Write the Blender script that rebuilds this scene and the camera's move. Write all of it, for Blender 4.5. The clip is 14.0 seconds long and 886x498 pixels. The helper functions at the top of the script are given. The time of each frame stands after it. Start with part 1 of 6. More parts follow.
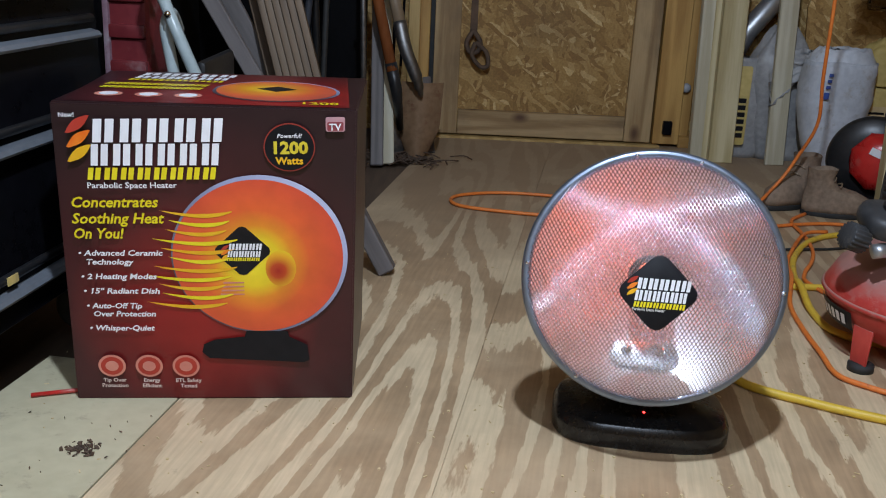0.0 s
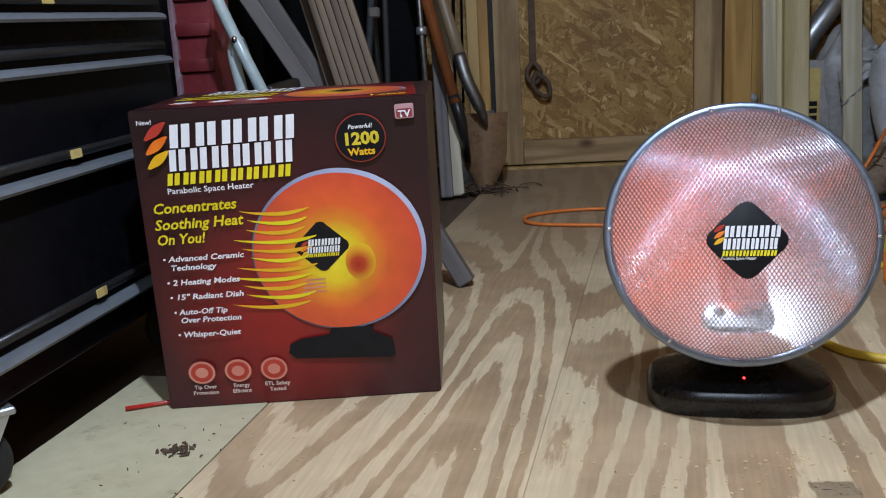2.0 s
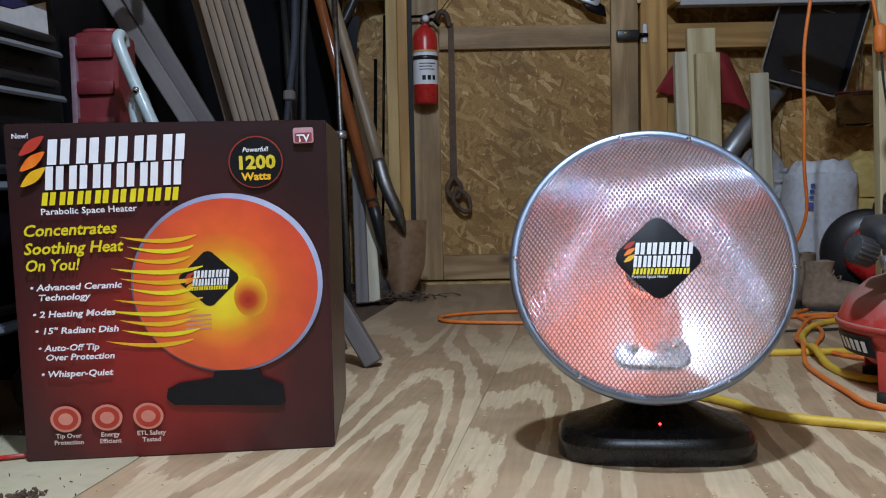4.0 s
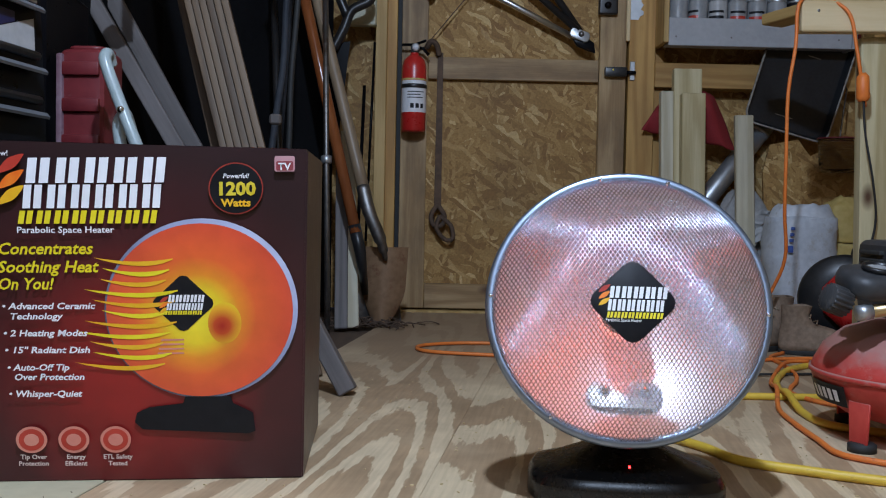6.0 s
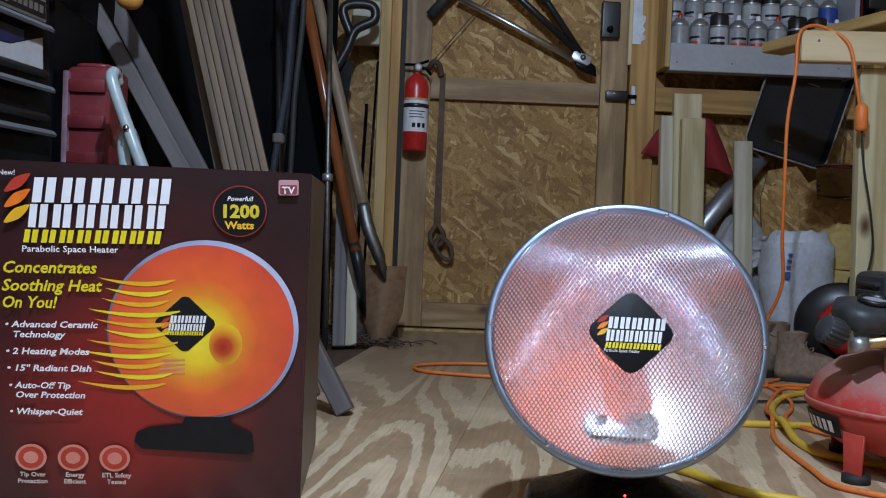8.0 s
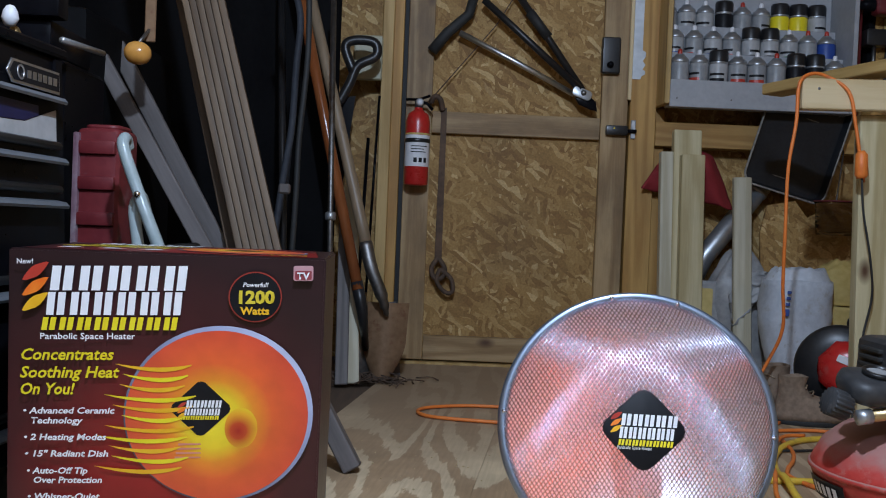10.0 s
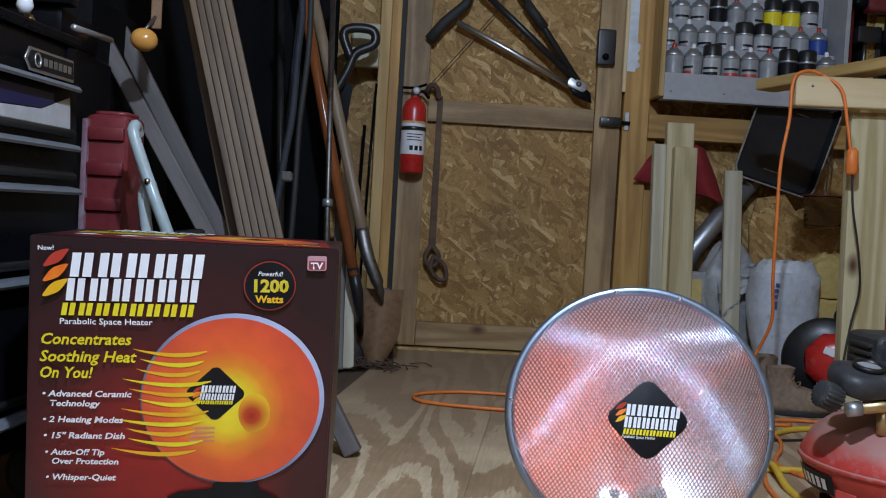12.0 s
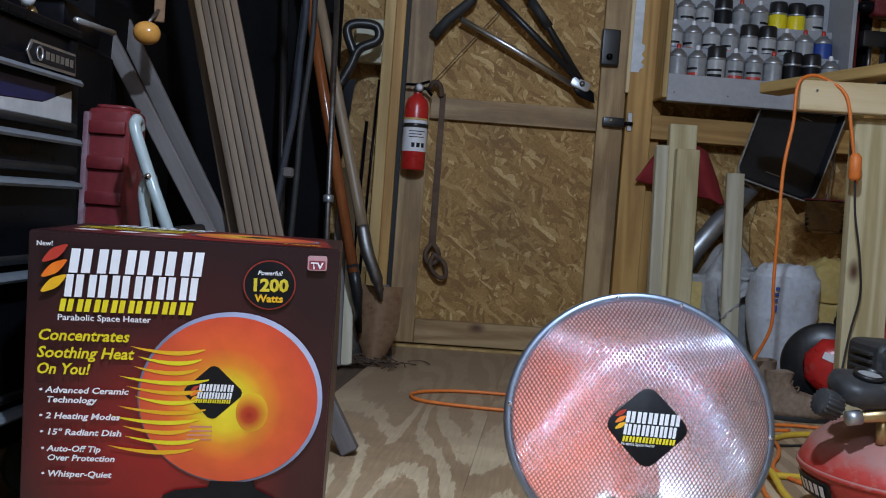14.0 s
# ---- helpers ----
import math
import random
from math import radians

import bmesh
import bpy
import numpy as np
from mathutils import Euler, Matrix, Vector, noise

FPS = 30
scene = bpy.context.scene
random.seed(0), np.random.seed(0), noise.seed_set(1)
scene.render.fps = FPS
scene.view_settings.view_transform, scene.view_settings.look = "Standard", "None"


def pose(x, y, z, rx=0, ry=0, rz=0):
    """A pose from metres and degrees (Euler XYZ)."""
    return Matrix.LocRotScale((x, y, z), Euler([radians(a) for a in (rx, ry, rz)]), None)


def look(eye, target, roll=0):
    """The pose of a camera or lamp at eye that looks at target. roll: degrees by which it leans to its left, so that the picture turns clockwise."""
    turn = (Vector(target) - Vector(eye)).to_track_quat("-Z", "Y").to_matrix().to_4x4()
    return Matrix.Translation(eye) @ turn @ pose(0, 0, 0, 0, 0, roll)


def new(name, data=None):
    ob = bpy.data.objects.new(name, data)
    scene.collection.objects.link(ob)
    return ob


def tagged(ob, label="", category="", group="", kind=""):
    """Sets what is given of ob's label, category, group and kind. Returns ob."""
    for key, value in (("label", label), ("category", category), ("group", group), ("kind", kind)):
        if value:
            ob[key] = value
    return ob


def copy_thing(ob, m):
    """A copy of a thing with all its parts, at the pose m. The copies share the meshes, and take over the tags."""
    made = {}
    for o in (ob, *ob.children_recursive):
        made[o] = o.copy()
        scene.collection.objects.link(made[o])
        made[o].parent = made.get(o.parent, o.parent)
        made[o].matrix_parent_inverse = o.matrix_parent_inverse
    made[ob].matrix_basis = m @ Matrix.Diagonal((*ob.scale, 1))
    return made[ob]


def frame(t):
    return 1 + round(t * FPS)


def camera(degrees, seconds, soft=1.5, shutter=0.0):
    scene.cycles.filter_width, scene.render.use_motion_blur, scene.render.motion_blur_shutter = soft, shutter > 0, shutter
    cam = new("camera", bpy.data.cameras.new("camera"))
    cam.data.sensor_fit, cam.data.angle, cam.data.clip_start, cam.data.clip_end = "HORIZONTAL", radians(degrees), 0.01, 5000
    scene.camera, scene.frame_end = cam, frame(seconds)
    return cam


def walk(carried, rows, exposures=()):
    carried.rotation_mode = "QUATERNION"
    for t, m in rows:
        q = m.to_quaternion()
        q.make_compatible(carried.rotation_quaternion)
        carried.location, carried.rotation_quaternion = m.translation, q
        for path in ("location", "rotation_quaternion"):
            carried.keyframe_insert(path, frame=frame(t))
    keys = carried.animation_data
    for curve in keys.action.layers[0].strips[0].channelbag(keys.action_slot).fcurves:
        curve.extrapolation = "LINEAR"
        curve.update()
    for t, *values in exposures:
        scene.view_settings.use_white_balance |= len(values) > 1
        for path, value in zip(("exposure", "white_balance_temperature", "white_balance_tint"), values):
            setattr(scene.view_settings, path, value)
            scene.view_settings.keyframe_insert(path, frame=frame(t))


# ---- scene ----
cam = camera(49.0, 14.0, soft=1.1)
PATH = [
    (0, (0.709, -0.639, 0.663), (0.696, 1.271, 0.068), 2.7),
    (0.5, (0.634, -0.726, 0.671), (0.57, 1.186, 0.088), 2.5),
    (1, (0.586, -0.753, 0.674), (0.428, 1.141, 0.054), 2.5),
    (1.5, (0.644, -0.71, 0.637), (0.458, 1.202, 0.079), 0.2),
    (2, (0.703, -0.661, 0.542), (0.537, 1.278, 0.084), -3.1),
    (2.5, (0.736, -0.613, 0.419), (0.634, 1.358, 0.1), -4.8),
    (3, (0.736, -0.602, 0.378), (0.669, 1.382, 0.138), -3.7),
    (3.5, (0.732, -0.601, 0.367), (0.69, 1.389, 0.174), -2.3),
    (3.7, (0.731, -0.601, 0.354), (0.703, 1.391, 0.197), -1.8),
    (6, (0.74, -0.601, 0.367), (0.763, 1.398, 0.286), 1.2),
    (6.5, (0.736, -0.605, 0.375), (0.761, 1.393, 0.301), 1.5),
    (7, (0.734, -0.612, 0.383), (0.76, 1.387, 0.319), 1.8),
    (7.5, (0.736, -0.612, 0.383), (0.763, 1.387, 0.327), 2.0),
    (8, (0.735, -0.613, 0.382), (0.762, 1.386, 0.332), 2.3),
    (8.5, (0.736, -0.612, 0.384), (0.763, 1.388, 0.342), 2.4),
    (9, (0.739, -0.607, 0.419), (0.768, 1.393, 0.382), 2.4),
    (9.2, (0.736, -0.606, 0.449), (0.771, 1.393, 0.41), 2.3),
    (11.3, (0.663, -0.67, 0.506), (0.724, 1.328, 0.446), 3.0),
    (11.5, (0.665, -0.664, 0.504), (0.732, 1.334, 0.436), 3.2),
    (12, (0.667, -0.663, 0.503), (0.741, 1.334, 0.428), 3.3),
    (12.5, (0.668, -0.661, 0.503), (0.744, 1.336, 0.424), 3.5),
    (13, (0.667, -0.656, 0.504), (0.746, 1.341, 0.421), 3.7),
    (13.5, (0.666, -0.655, 0.507), (0.743, 1.342, 0.423), 3.9),
    (14, (0.664, -0.655, 0.512), (0.74, 1.342, 0.427), 4.3),
]
BALANCE = [(0, 0.0, 6500, 10), (1, -0.12, 6550, 10), (2, 0.0, 6450, 10), (3, 0.08, 6350, 10), (3.7, 0.06, 6300, 10), (6, 0.0, 6000, 10), (9, 0.0, 6000, 10), (11.5, 0.0, 6150, 10), (14, 0.0, 6150, 10)]
walk(cam, [(t, look(eye, target, roll)) for t, eye, target, roll in PATH], BALANCE)

# ---- light: one bare shop lamp under the roof, well in front of the heater, plus an added fill ----
world = bpy.data.worlds.new("shed_world")
world.use_nodes = True
world.node_tree.nodes["Background"].inputs[0].default_value = (0.62, 0.72, 1.0, 1)
world.node_tree.nodes["Background"].inputs[1].default_value = 0.02
scene.world = world
lamp = bpy.data.lights.new("shop_lamp", "POINT")
lamp.energy, lamp.color, lamp.shadow_soft_size = 132, (0.71, 0.85, 1.06), 0.035
new("shop_lamp", lamp).location = (0.74, -0.20, 1.80)
# unseen area light added behind the camera to brighten the front faces
strip = bpy.data.lights.new("strip_lamp", "AREA")
strip.shape, strip.size, strip.size_y, strip.energy, strip.color = "RECTANGLE", 1.2, 0.12, 16, (0.71, 0.85, 1.06)
new("strip_lamp", strip).matrix_world = look((0.75, -1.75, 2.0), (0.6, 0.9, 0.2))


# ---- materials ----
def shader(name, rough=0.6, metal=0.0):
    m = bpy.data.materials.new(name)
    m.use_nodes = True
    b = m.node_tree.nodes["Principled BSDF"]
    b.inputs["Roughness"].default_value, b.inputs["Metallic"].default_value = rough, metal
    return m, m.node_tree, b


def node(nt, kind, **values):
    n = nt.nodes.new(kind)
    for key, value in values.items():
        n.inputs[key.replace("_", " ")].default_value = value
    return n


def coords(nt, scale=(1, 1, 1), turn=(0, 0, 0), by_object=False):
    tc = nt.nodes.new("ShaderNodeTexCoord")
    mp = node(nt, "ShaderNodeMapping", Scale=scale, Rotation=turn)
    nt.links.new(tc.outputs["Object"], mp.inputs["Vector"])
    if by_object:
        info = nt.nodes.new("ShaderNodeObjectInfo")
        shift = nt.nodes.new("ShaderNodeVectorMath")
        shift.operation = "MULTIPLY"
        shift.inputs[1].default_value = (17, 29, 43)
        nt.links.new(info.outputs["Random"], shift.inputs[0])
        nt.links.new(shift.outputs[0], mp.inputs["Location"])
    return mp


def ramp(nt, stops, fac):
    r = nt.nodes.new("ShaderNodeValToRGB")
    e = r.color_ramp.elements
    while len(e) < len(stops):
        e.new(0.5)
    for k, (p, c) in zip(e, stops):
        k.position, k.color = p, (*c, 1)
    nt.links.new(fac, r.inputs["Fac"])
    return r


def mix(nt, a, b, fac, how="MIX"):
    m = nt.nodes.new("ShaderNodeMix")
    m.data_type, m.blend_type = "RGBA", how
    for sock, v in ((m.inputs[0], fac), (m.inputs[6], a), (m.inputs[7], b)):
        if isinstance(v, (int, float)):
            sock.default_value = v
        elif isinstance(v, tuple):
            sock.default_value = (*v, 1)
        else:
            nt.links.new(v, sock)
    return m.outputs[2]


def bump(nt, b, height, strength, dist=0.002):
    n = node(nt, "ShaderNodeBump", Strength=strength, Distance=dist)
    nt.links.new(height, n.inputs["Height"])
    nt.links.new(n.outputs[0], b.inputs["Normal"])


def surface(name, c1, c2, rough=0.6, metal=0.0, big=4.0, fine=60.0, relief=0.15, stretch=(1, 1, 1), wear=None, rough_var=0.12):
    """Two tones at two scales, with fine relief and uneven gloss."""
    m, nt, b = shader(name, rough, metal)
    mp = coords(nt, stretch, by_object=True)
    n1 = node(nt, "ShaderNodeTexNoise", Scale=big, Detail=4.0)
    n2 = node(nt, "ShaderNodeTexNoise", Scale=fine, Detail=5.0)
    for n in (n1, n2):
        nt.links.new(mp.outputs[0], n.inputs["Vector"])
    both = mix(nt, n1.outputs["Fac"], n2.outputs["Fac"], 0.45)
    col = ramp(nt, [(0.36, c1), (0.64, c2)], both).outputs[0]
    if wear:
        n3 = node(nt, "ShaderNodeTexNoise", Scale=big * 3.1, Detail=8.0, Roughness=0.7)
        nt.links.new(mp.outputs[0], n3.inputs["Vector"])
        k = ramp(nt, [(0.56, (0, 0, 0)), (0.68, (1, 1, 1))], n3.outputs["Fac"])
        col = mix(nt, col, wear, k.outputs[0])
    nt.links.new(col, b.inputs["Base Color"])
    r = node(nt, "ShaderNodeMapRange", To_Min=max(0.03, rough - rough_var), To_Max=min(1, rough + rough_var))
    nt.links.new(both, r.inputs["Value"])
    nt.links.new(r.outputs[0], b.inputs["Roughness"])
    if relief:
        bump(nt, b, n2.outputs["Fac"], relief)
    return m


def lumber(name, pale, dark, knot=(0.10, 0.045, 0.02), grain=7.0, rough=0.62, stain=0.35):
    """Sawn softwood: the grain runs along the local z axis, with late-wood lines, knots and grime."""
    m, nt, b = shader(name, rough)
    mp = coords(nt, (1, 1, 0.07), by_object=True)
    body = node(nt, "ShaderNodeTexNoise", Scale=grain, Detail=2.0)
    nt.links.new(mp.outputs[0], body.inputs["Vector"])
    rings = nt.nodes.new("ShaderNodeMath")
    rings.operation = "MULTIPLY"
    rings.inputs[1].default_value = 46
    wavy = nt.nodes.new("ShaderNodeMath")
    wavy.operation = "SINE"
    nt.links.new(body.outputs["Fac"], rings.inputs[0])
    nt.links.new(rings.outputs[0], wavy.inputs[0])
    half = node(nt, "ShaderNodeMapRange", From_Min=-1.0)
    nt.links.new(wavy.outputs[0], half.inputs["Value"])
    fib = node(nt, "ShaderNodeTexNoise", Scale=170.0, Detail=3.0)
    nt.links.new(mp.outputs[0], fib.inputs["Vector"])
    tone = mix(nt, half.outputs[0], fib.outputs["Fac"], 0.5)
    col = ramp(nt, [(0.25, pale), (0.75, dark)], tone).outputs[0]
    raw = coords(nt, (1, 1, 0.55), by_object=True)
    kn = node(nt, "ShaderNodeTexVoronoi", Scale=5.5)
    nt.links.new(raw.outputs[0], kn.inputs["Vector"])
    kr = ramp(nt, [(0.05, (1, 1, 1)), (0.13, (0, 0, 0))], kn.outputs["Distance"])
    col = mix(nt, col, knot, kr.outputs[0])
    grime = node(nt, "ShaderNodeTexNoise", Scale=3.4, Detail=7.0, Roughness=0.65)
    nt.links.new(raw.outputs[0], grime.inputs["Vector"])
    gr = ramp(nt, [(0.45, (0, 0, 0)), (0.75, (stain, stain, stain))], grime.outputs["Fac"])
    col = mix(nt, col, (0.05, 0.035, 0.025), gr.outputs[0])
    nt.links.new(col, b.inputs["Base Color"])
    bump(nt, b, fib.outputs["Fac"], 0.25)
    return m


def strand_board(name):
    """Oriented strand board: overlapping flakes that lie in three directions."""
    m, nt, b = shader(name, 0.7)
    col, tall = None, None
    for k, (turn, size) in enumerate(((0.35, 21), (1.5, 25), (2.5, 18))):
        mp = coords(nt, (1, 1, 1), (0, turn, 0))
        wob = node(nt, "ShaderNodeTexNoise", Scale=11.0, Detail=2.0)
        nt.links.new(mp.outputs[0], wob.inputs["Vector"])
        off = mix(nt, mp.outputs[0], wob.outputs["Color"], 0.06)
        st = node(nt, "ShaderNodeMapping", Scale=(1, 1, 3.9))
        nt.links.new(off, st.inputs["Vector"])
        v = node(nt, "ShaderNodeTexVoronoi", Scale=float(size))
        nt.links.new(st.outputs[0], v.inputs["Vector"])
        sep = nt.nodes.new("ShaderNodeSeparateColor")
        nt.links.new(v.outputs["Color"], sep.inputs[0])
        tone = ramp(nt, [(0.0, (0.25, 0.132, 0.036)), (0.35, (0.34, 0.198, 0.058)), (0.75, (0.41, 0.250, 0.080)), (0.92, (0.50, 0.33, 0.125)), (1.0, (0.64, 0.46, 0.21))], sep.outputs[0]).outputs[0]
        if col is None:
            col, tall = tone, sep.outputs[0]
        else:
            pick = ramp(nt, [(0.45, (0, 0, 0)), (0.5, (1, 1, 1))], sep.outputs[1])
            col = mix(nt, col, tone, pick.outputs[0])
            tall = mix(nt, tall, sep.outputs[0], pick.outputs[0])
    mp = coords(nt)
    fib = node(nt, "ShaderNodeTexNoise", Scale=140.0, Detail=3.0)
    soil = node(nt, "ShaderNodeTexNoise", Scale=2.2, Detail=6.0)
    for n in (fib, soil):
        nt.links.new(mp.outputs[0], n.inputs["Vector"])
    col = mix(nt, col, ramp(nt, [(0.3, (0.62, 0.58, 0.52)), (0.7, (1.15, 1.1, 1.05))], fib.outputs["Fac"]).outputs[0], 0.6, "MULTIPLY")
    col = mix(nt, col, (0.11, 0.065, 0.03), ramp(nt, [(0.52, (0, 0, 0)), (0.78, (0.5, 0.5, 0.5))], soil.outputs["Fac"]).outputs[0])
    nt.links.new(col, b.inputs["Base Color"])
    bump(nt, b, tall, 0.35, 0.003)
    return m


def plywood(name, pale, dark, seed=0.0):
    """Rotary-cut plywood: ragged pale flames over brown that run along the local y axis, scuffs and dust."""
    m, nt, b = shader(name, 0.55)

    def noise_at(vec, scale, detail=2.0, rough=0.5):
        n = node(nt, "ShaderNodeTexNoise", Scale=scale, Detail=detail, Roughness=rough)
        nt.links.new(vec, n.inputs["Vector"])
        return n

    def calc(how, a, k, c=0.0):
        n = nt.nodes.new("ShaderNodeMath")
        n.operation = how
        for sock, v in zip(n.inputs, (a, k, c)):
            if isinstance(v, (int, float)):
                sock.default_value = v
            else:
                nt.links.new(v, sock)
        return n.outputs[0]

    mp = coords(nt, (4.4, 0.52, 1))
    mp.inputs["Location"].default_value = (seed, seed * 0.7, seed)
    at = mp.outputs[0]
    off = mix(nt, at, noise_at(at, 3.0, 3.0).outputs["Color"], 0.09)
    off = mix(nt, off, noise_at(at, 15.0, 4.0, 0.6).outputs["Color"], 0.045)
    body = noise_at(off, 1.25, 0.5).outputs["Fac"]
    rings = calc("SINE", calc("MULTIPLY", body, 68.0), 0.0)
    share = noise_at(off, 2.1, 2.0).outputs["Fac"]
    ragged = coords(nt, (1, 0.16, 1))
    rag = noise_at(ragged.outputs[0], 75.0, 4.0, 0.65).outputs["Fac"]
    level = calc("MULTIPLY_ADD", share, 4.2, -2.15)
    level = calc("ADD", calc("ADD", rings, level), calc("MULTIPLY_ADD", rag, 2.2, -1.1))
    edge = node(nt, "ShaderNodeMapRange", From_Min=-0.10, From_Max=0.16)
    nt.links.new(level, edge.inputs["Value"])
    fine = coords(nt, (1, 0.05, 1))
    fib = noise_at(fine.outputs[0], 160.0, 4.0).outputs["Fac"]
    mid = tuple(p * 0.5 + d * 0.5 for p, d in zip(pale, dark))
    raw = coords(nt)
    tint = noise_at(raw.outputs[0], 6.0, 5.0, 0.6).outputs["Fac"]
    brown = ramp(nt, [(0.30, tuple(c * 0.78 for c in dark)), (0.70, tuple(c * 1.22 for c in dark))], tint).outputs[0]
    cream = ramp(nt, [(0.30, tuple(c * 0.84 for c in pale)), (0.70, tuple(c * 1.08 for c in pale))], tint).outputs[0]
    col = mix(nt, brown, cream, edge.outputs[0])
    col = mix(nt, col, ramp(nt, [(0.3, (0.84, 0.83, 0.81)), (0.7, (1.12, 1.12, 1.12))], fib).outputs[0], 0.8, "MULTIPLY")
    scuff = noise_at(raw.outputs[0], 2.6, 8.0, 0.68).outputs["Fac"]
    col = mix(nt, col, mid, ramp(nt, [(0.48, (0, 0, 0)), (0.72, (0.7, 0.7, 0.7))], scuff).outputs[0])
    # greyer and darker along local y, with broad noise breaking the edge
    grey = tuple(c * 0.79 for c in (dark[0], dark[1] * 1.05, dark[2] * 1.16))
    broad_noise = noise_at(raw.outputs[0], 0.9, 5.0, 0.6).outputs["Fac"]
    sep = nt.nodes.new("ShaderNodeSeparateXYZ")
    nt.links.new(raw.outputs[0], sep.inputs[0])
    y_fade = calc("MULTIPLY_ADD", sep.outputs[1], 0.24, broad_noise)
    col = mix(nt, col, grey, ramp(nt, [(0.62, (0, 0, 0)), (0.88, (0.82, 0.82, 0.82))], y_fade).outputs[0])
    dust = noise_at(raw.outputs[0], 13.0, 9.0, 0.75).outputs["Fac"]
    col = mix(nt, col, (0.10, 0.065, 0.04), ramp(nt, [(0.62, (0, 0, 0)), (0.76, (0.5, 0.5, 0.5))], dust).outputs[0])
    nt.links.new(col, b.inputs["Base Color"])
    r = node(nt, "ShaderNodeMapRange", To_Min=0.42, To_Max=0.72)
    nt.links.new(scuff, r.inputs["Value"])
    nt.links.new(r.outputs[0], b.inputs["Roughness"])
    bump(nt, b, mix(nt, edge.outputs[0], fib, 0.6), 0.22, 0.0012)
    return m


def print_ink(name, c1, c2, centre=(0, 0, 0), reach=0.2, rough=0.32, stops=None, squash=(1, 1, 1)):
    """Printed card: a round blend of inks about a point of the artwork, under a satin varnish."""
    m, nt, b = shader(name, rough)
    tc = nt.nodes.new("ShaderNodeTexCoord")
    mp = nt.nodes.new("ShaderNodeMapping")
    mp.vector_type = "TEXTURE"
    mp.inputs["Location"].default_value = centre
    mp.inputs["Scale"].default_value = tuple(reach * q for q in squash)
    nt.links.new(tc.outputs["Object"], mp.inputs["Vector"])
    far = nt.nodes.new("ShaderNodeVectorMath")
    far.operation = "LENGTH"
    nt.links.new(mp.outputs[0], far.inputs[0])
    col = ramp(nt, stops or [(0.0, c1), (1.0, c2)], far.outputs["Value"]).outputs[0]
    n = node(nt, "ShaderNodeTexNoise", Scale=18.0, Detail=6.0)
    nt.links.new(tc.outputs["Object"], n.inputs["Vector"])
    col = mix(nt, col, ramp(nt, [(0.3, (0.86, 0.86, 0.86)), (0.7, (1.08, 1.08, 1.08))], n.outputs["Fac"]).outputs[0], 1.0, "MULTIPLY")
    nt.links.new(col, b.inputs["Base Color"])
    bump(nt, b, n.outputs["Fac"], 0.05, 0.004)
    return m


def glow(name, colour, strength):
    m, nt, b = shader(name, 0.5)
    b.inputs["Base Color"].default_value = (*colour, 1)
    b.inputs["Emission Color"].default_value, b.inputs["Emission Strength"].default_value = (*colour, 1), strength
    return m


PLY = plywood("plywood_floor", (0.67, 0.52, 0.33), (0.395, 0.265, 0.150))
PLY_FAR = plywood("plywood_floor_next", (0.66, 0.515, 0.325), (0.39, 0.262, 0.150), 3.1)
PLY_B = plywood("plywood_floor_b", (0.48, 0.38, 0.25), (0.28, 0.19, 0.11), 5.3)
SHEET = surface("pale_sheet", (0.46, 0.405, 0.26), (0.56, 0.50, 0.33), 0.55, big=3, fine=40, wear=(0.30, 0.24, 0.17))
OSB = strand_board("strand_board")
STUD = lumber("stud_pine", (0.54, 0.315, 0.090), (0.39, 0.205, 0.050), stain=0.3)
STUD_PALE = lumber("pale_pine", (0.53, 0.36, 0.14), (0.38, 0.24, 0.078), stain=0.2)
DOOR_WOOD = lumber("weathered_pine", (0.44, 0.30, 0.145), (0.27, 0.165, 0.068), stain=0.75)
TREATED = lumber("treated_pine", (0.60, 0.52, 0.31), (0.43, 0.345, 0.17), stain=0.2)
TREATED_GREY = lumber("greyed_pine", (0.57, 0.53, 0.40), (0.44, 0.39, 0.27), stain=0.2)
GREY_BOARD = lumber("grey_board", (0.155, 0.136, 0.130), (0.098, 0.085, 0.080), stain=0.5)
TRIM_WOOD = lumber("trim_wood", (0.160, 0.106, 0.062), (0.090, 0.056, 0.031), stain=0.35)
BRIGHT_PINE = lumber("new_pine", (0.70, 0.56, 0.33), (0.58, 0.43, 0.22), grain=4, stain=0.08)
BROWN_PINE = lumber("brown_pine", (0.44, 0.26, 0.12), (0.30, 0.16, 0.07), stain=0.3)
BLACK_STEEL = surface("black_enamel", (0.003, 0.003, 0.004), (0.006, 0.006, 0.008), 0.30, big=3, fine=50, relief=0.03)
BLACK_STEEL.node_tree.nodes["Principled BSDF"].inputs["Specular IOR Level"].default_value = 0.07
SILVER = surface("silver_pull", (0.125, 0.138, 0.155), (0.175, 0.188, 0.21), 0.4, 0.25, relief=0.03)
ALU = surface("brushed_aluminium", (0.62, 0.64, 0.66), (0.74, 0.75, 0.77), 0.38, 1.0, stretch=(1, 0.05, 1), relief=0.05)
STEEL = surface("worn_steel", (0.18, 0.175, 0.17), (0.32, 0.31, 0.30), 0.48, 1.0, wear=(0.16, 0.12, 0.09))
ZINC = surface("galvanised", (0.40, 0.42, 0.44), (0.54, 0.56, 0.58), 0.40, 0.8, big=14, fine=45)
CHROME = surface("bright_wire", (0.78, 0.79, 0.80), (0.88, 0.88, 0.89), 0.16, 1.0, relief=0.0, rough_var=0.05)
REFLECTOR = surface("spun_reflector", (0.88, 0.85, 0.86), (0.95, 0.94, 0.96), 0.30, 0.92, big=3, fine=30, relief=0.05)
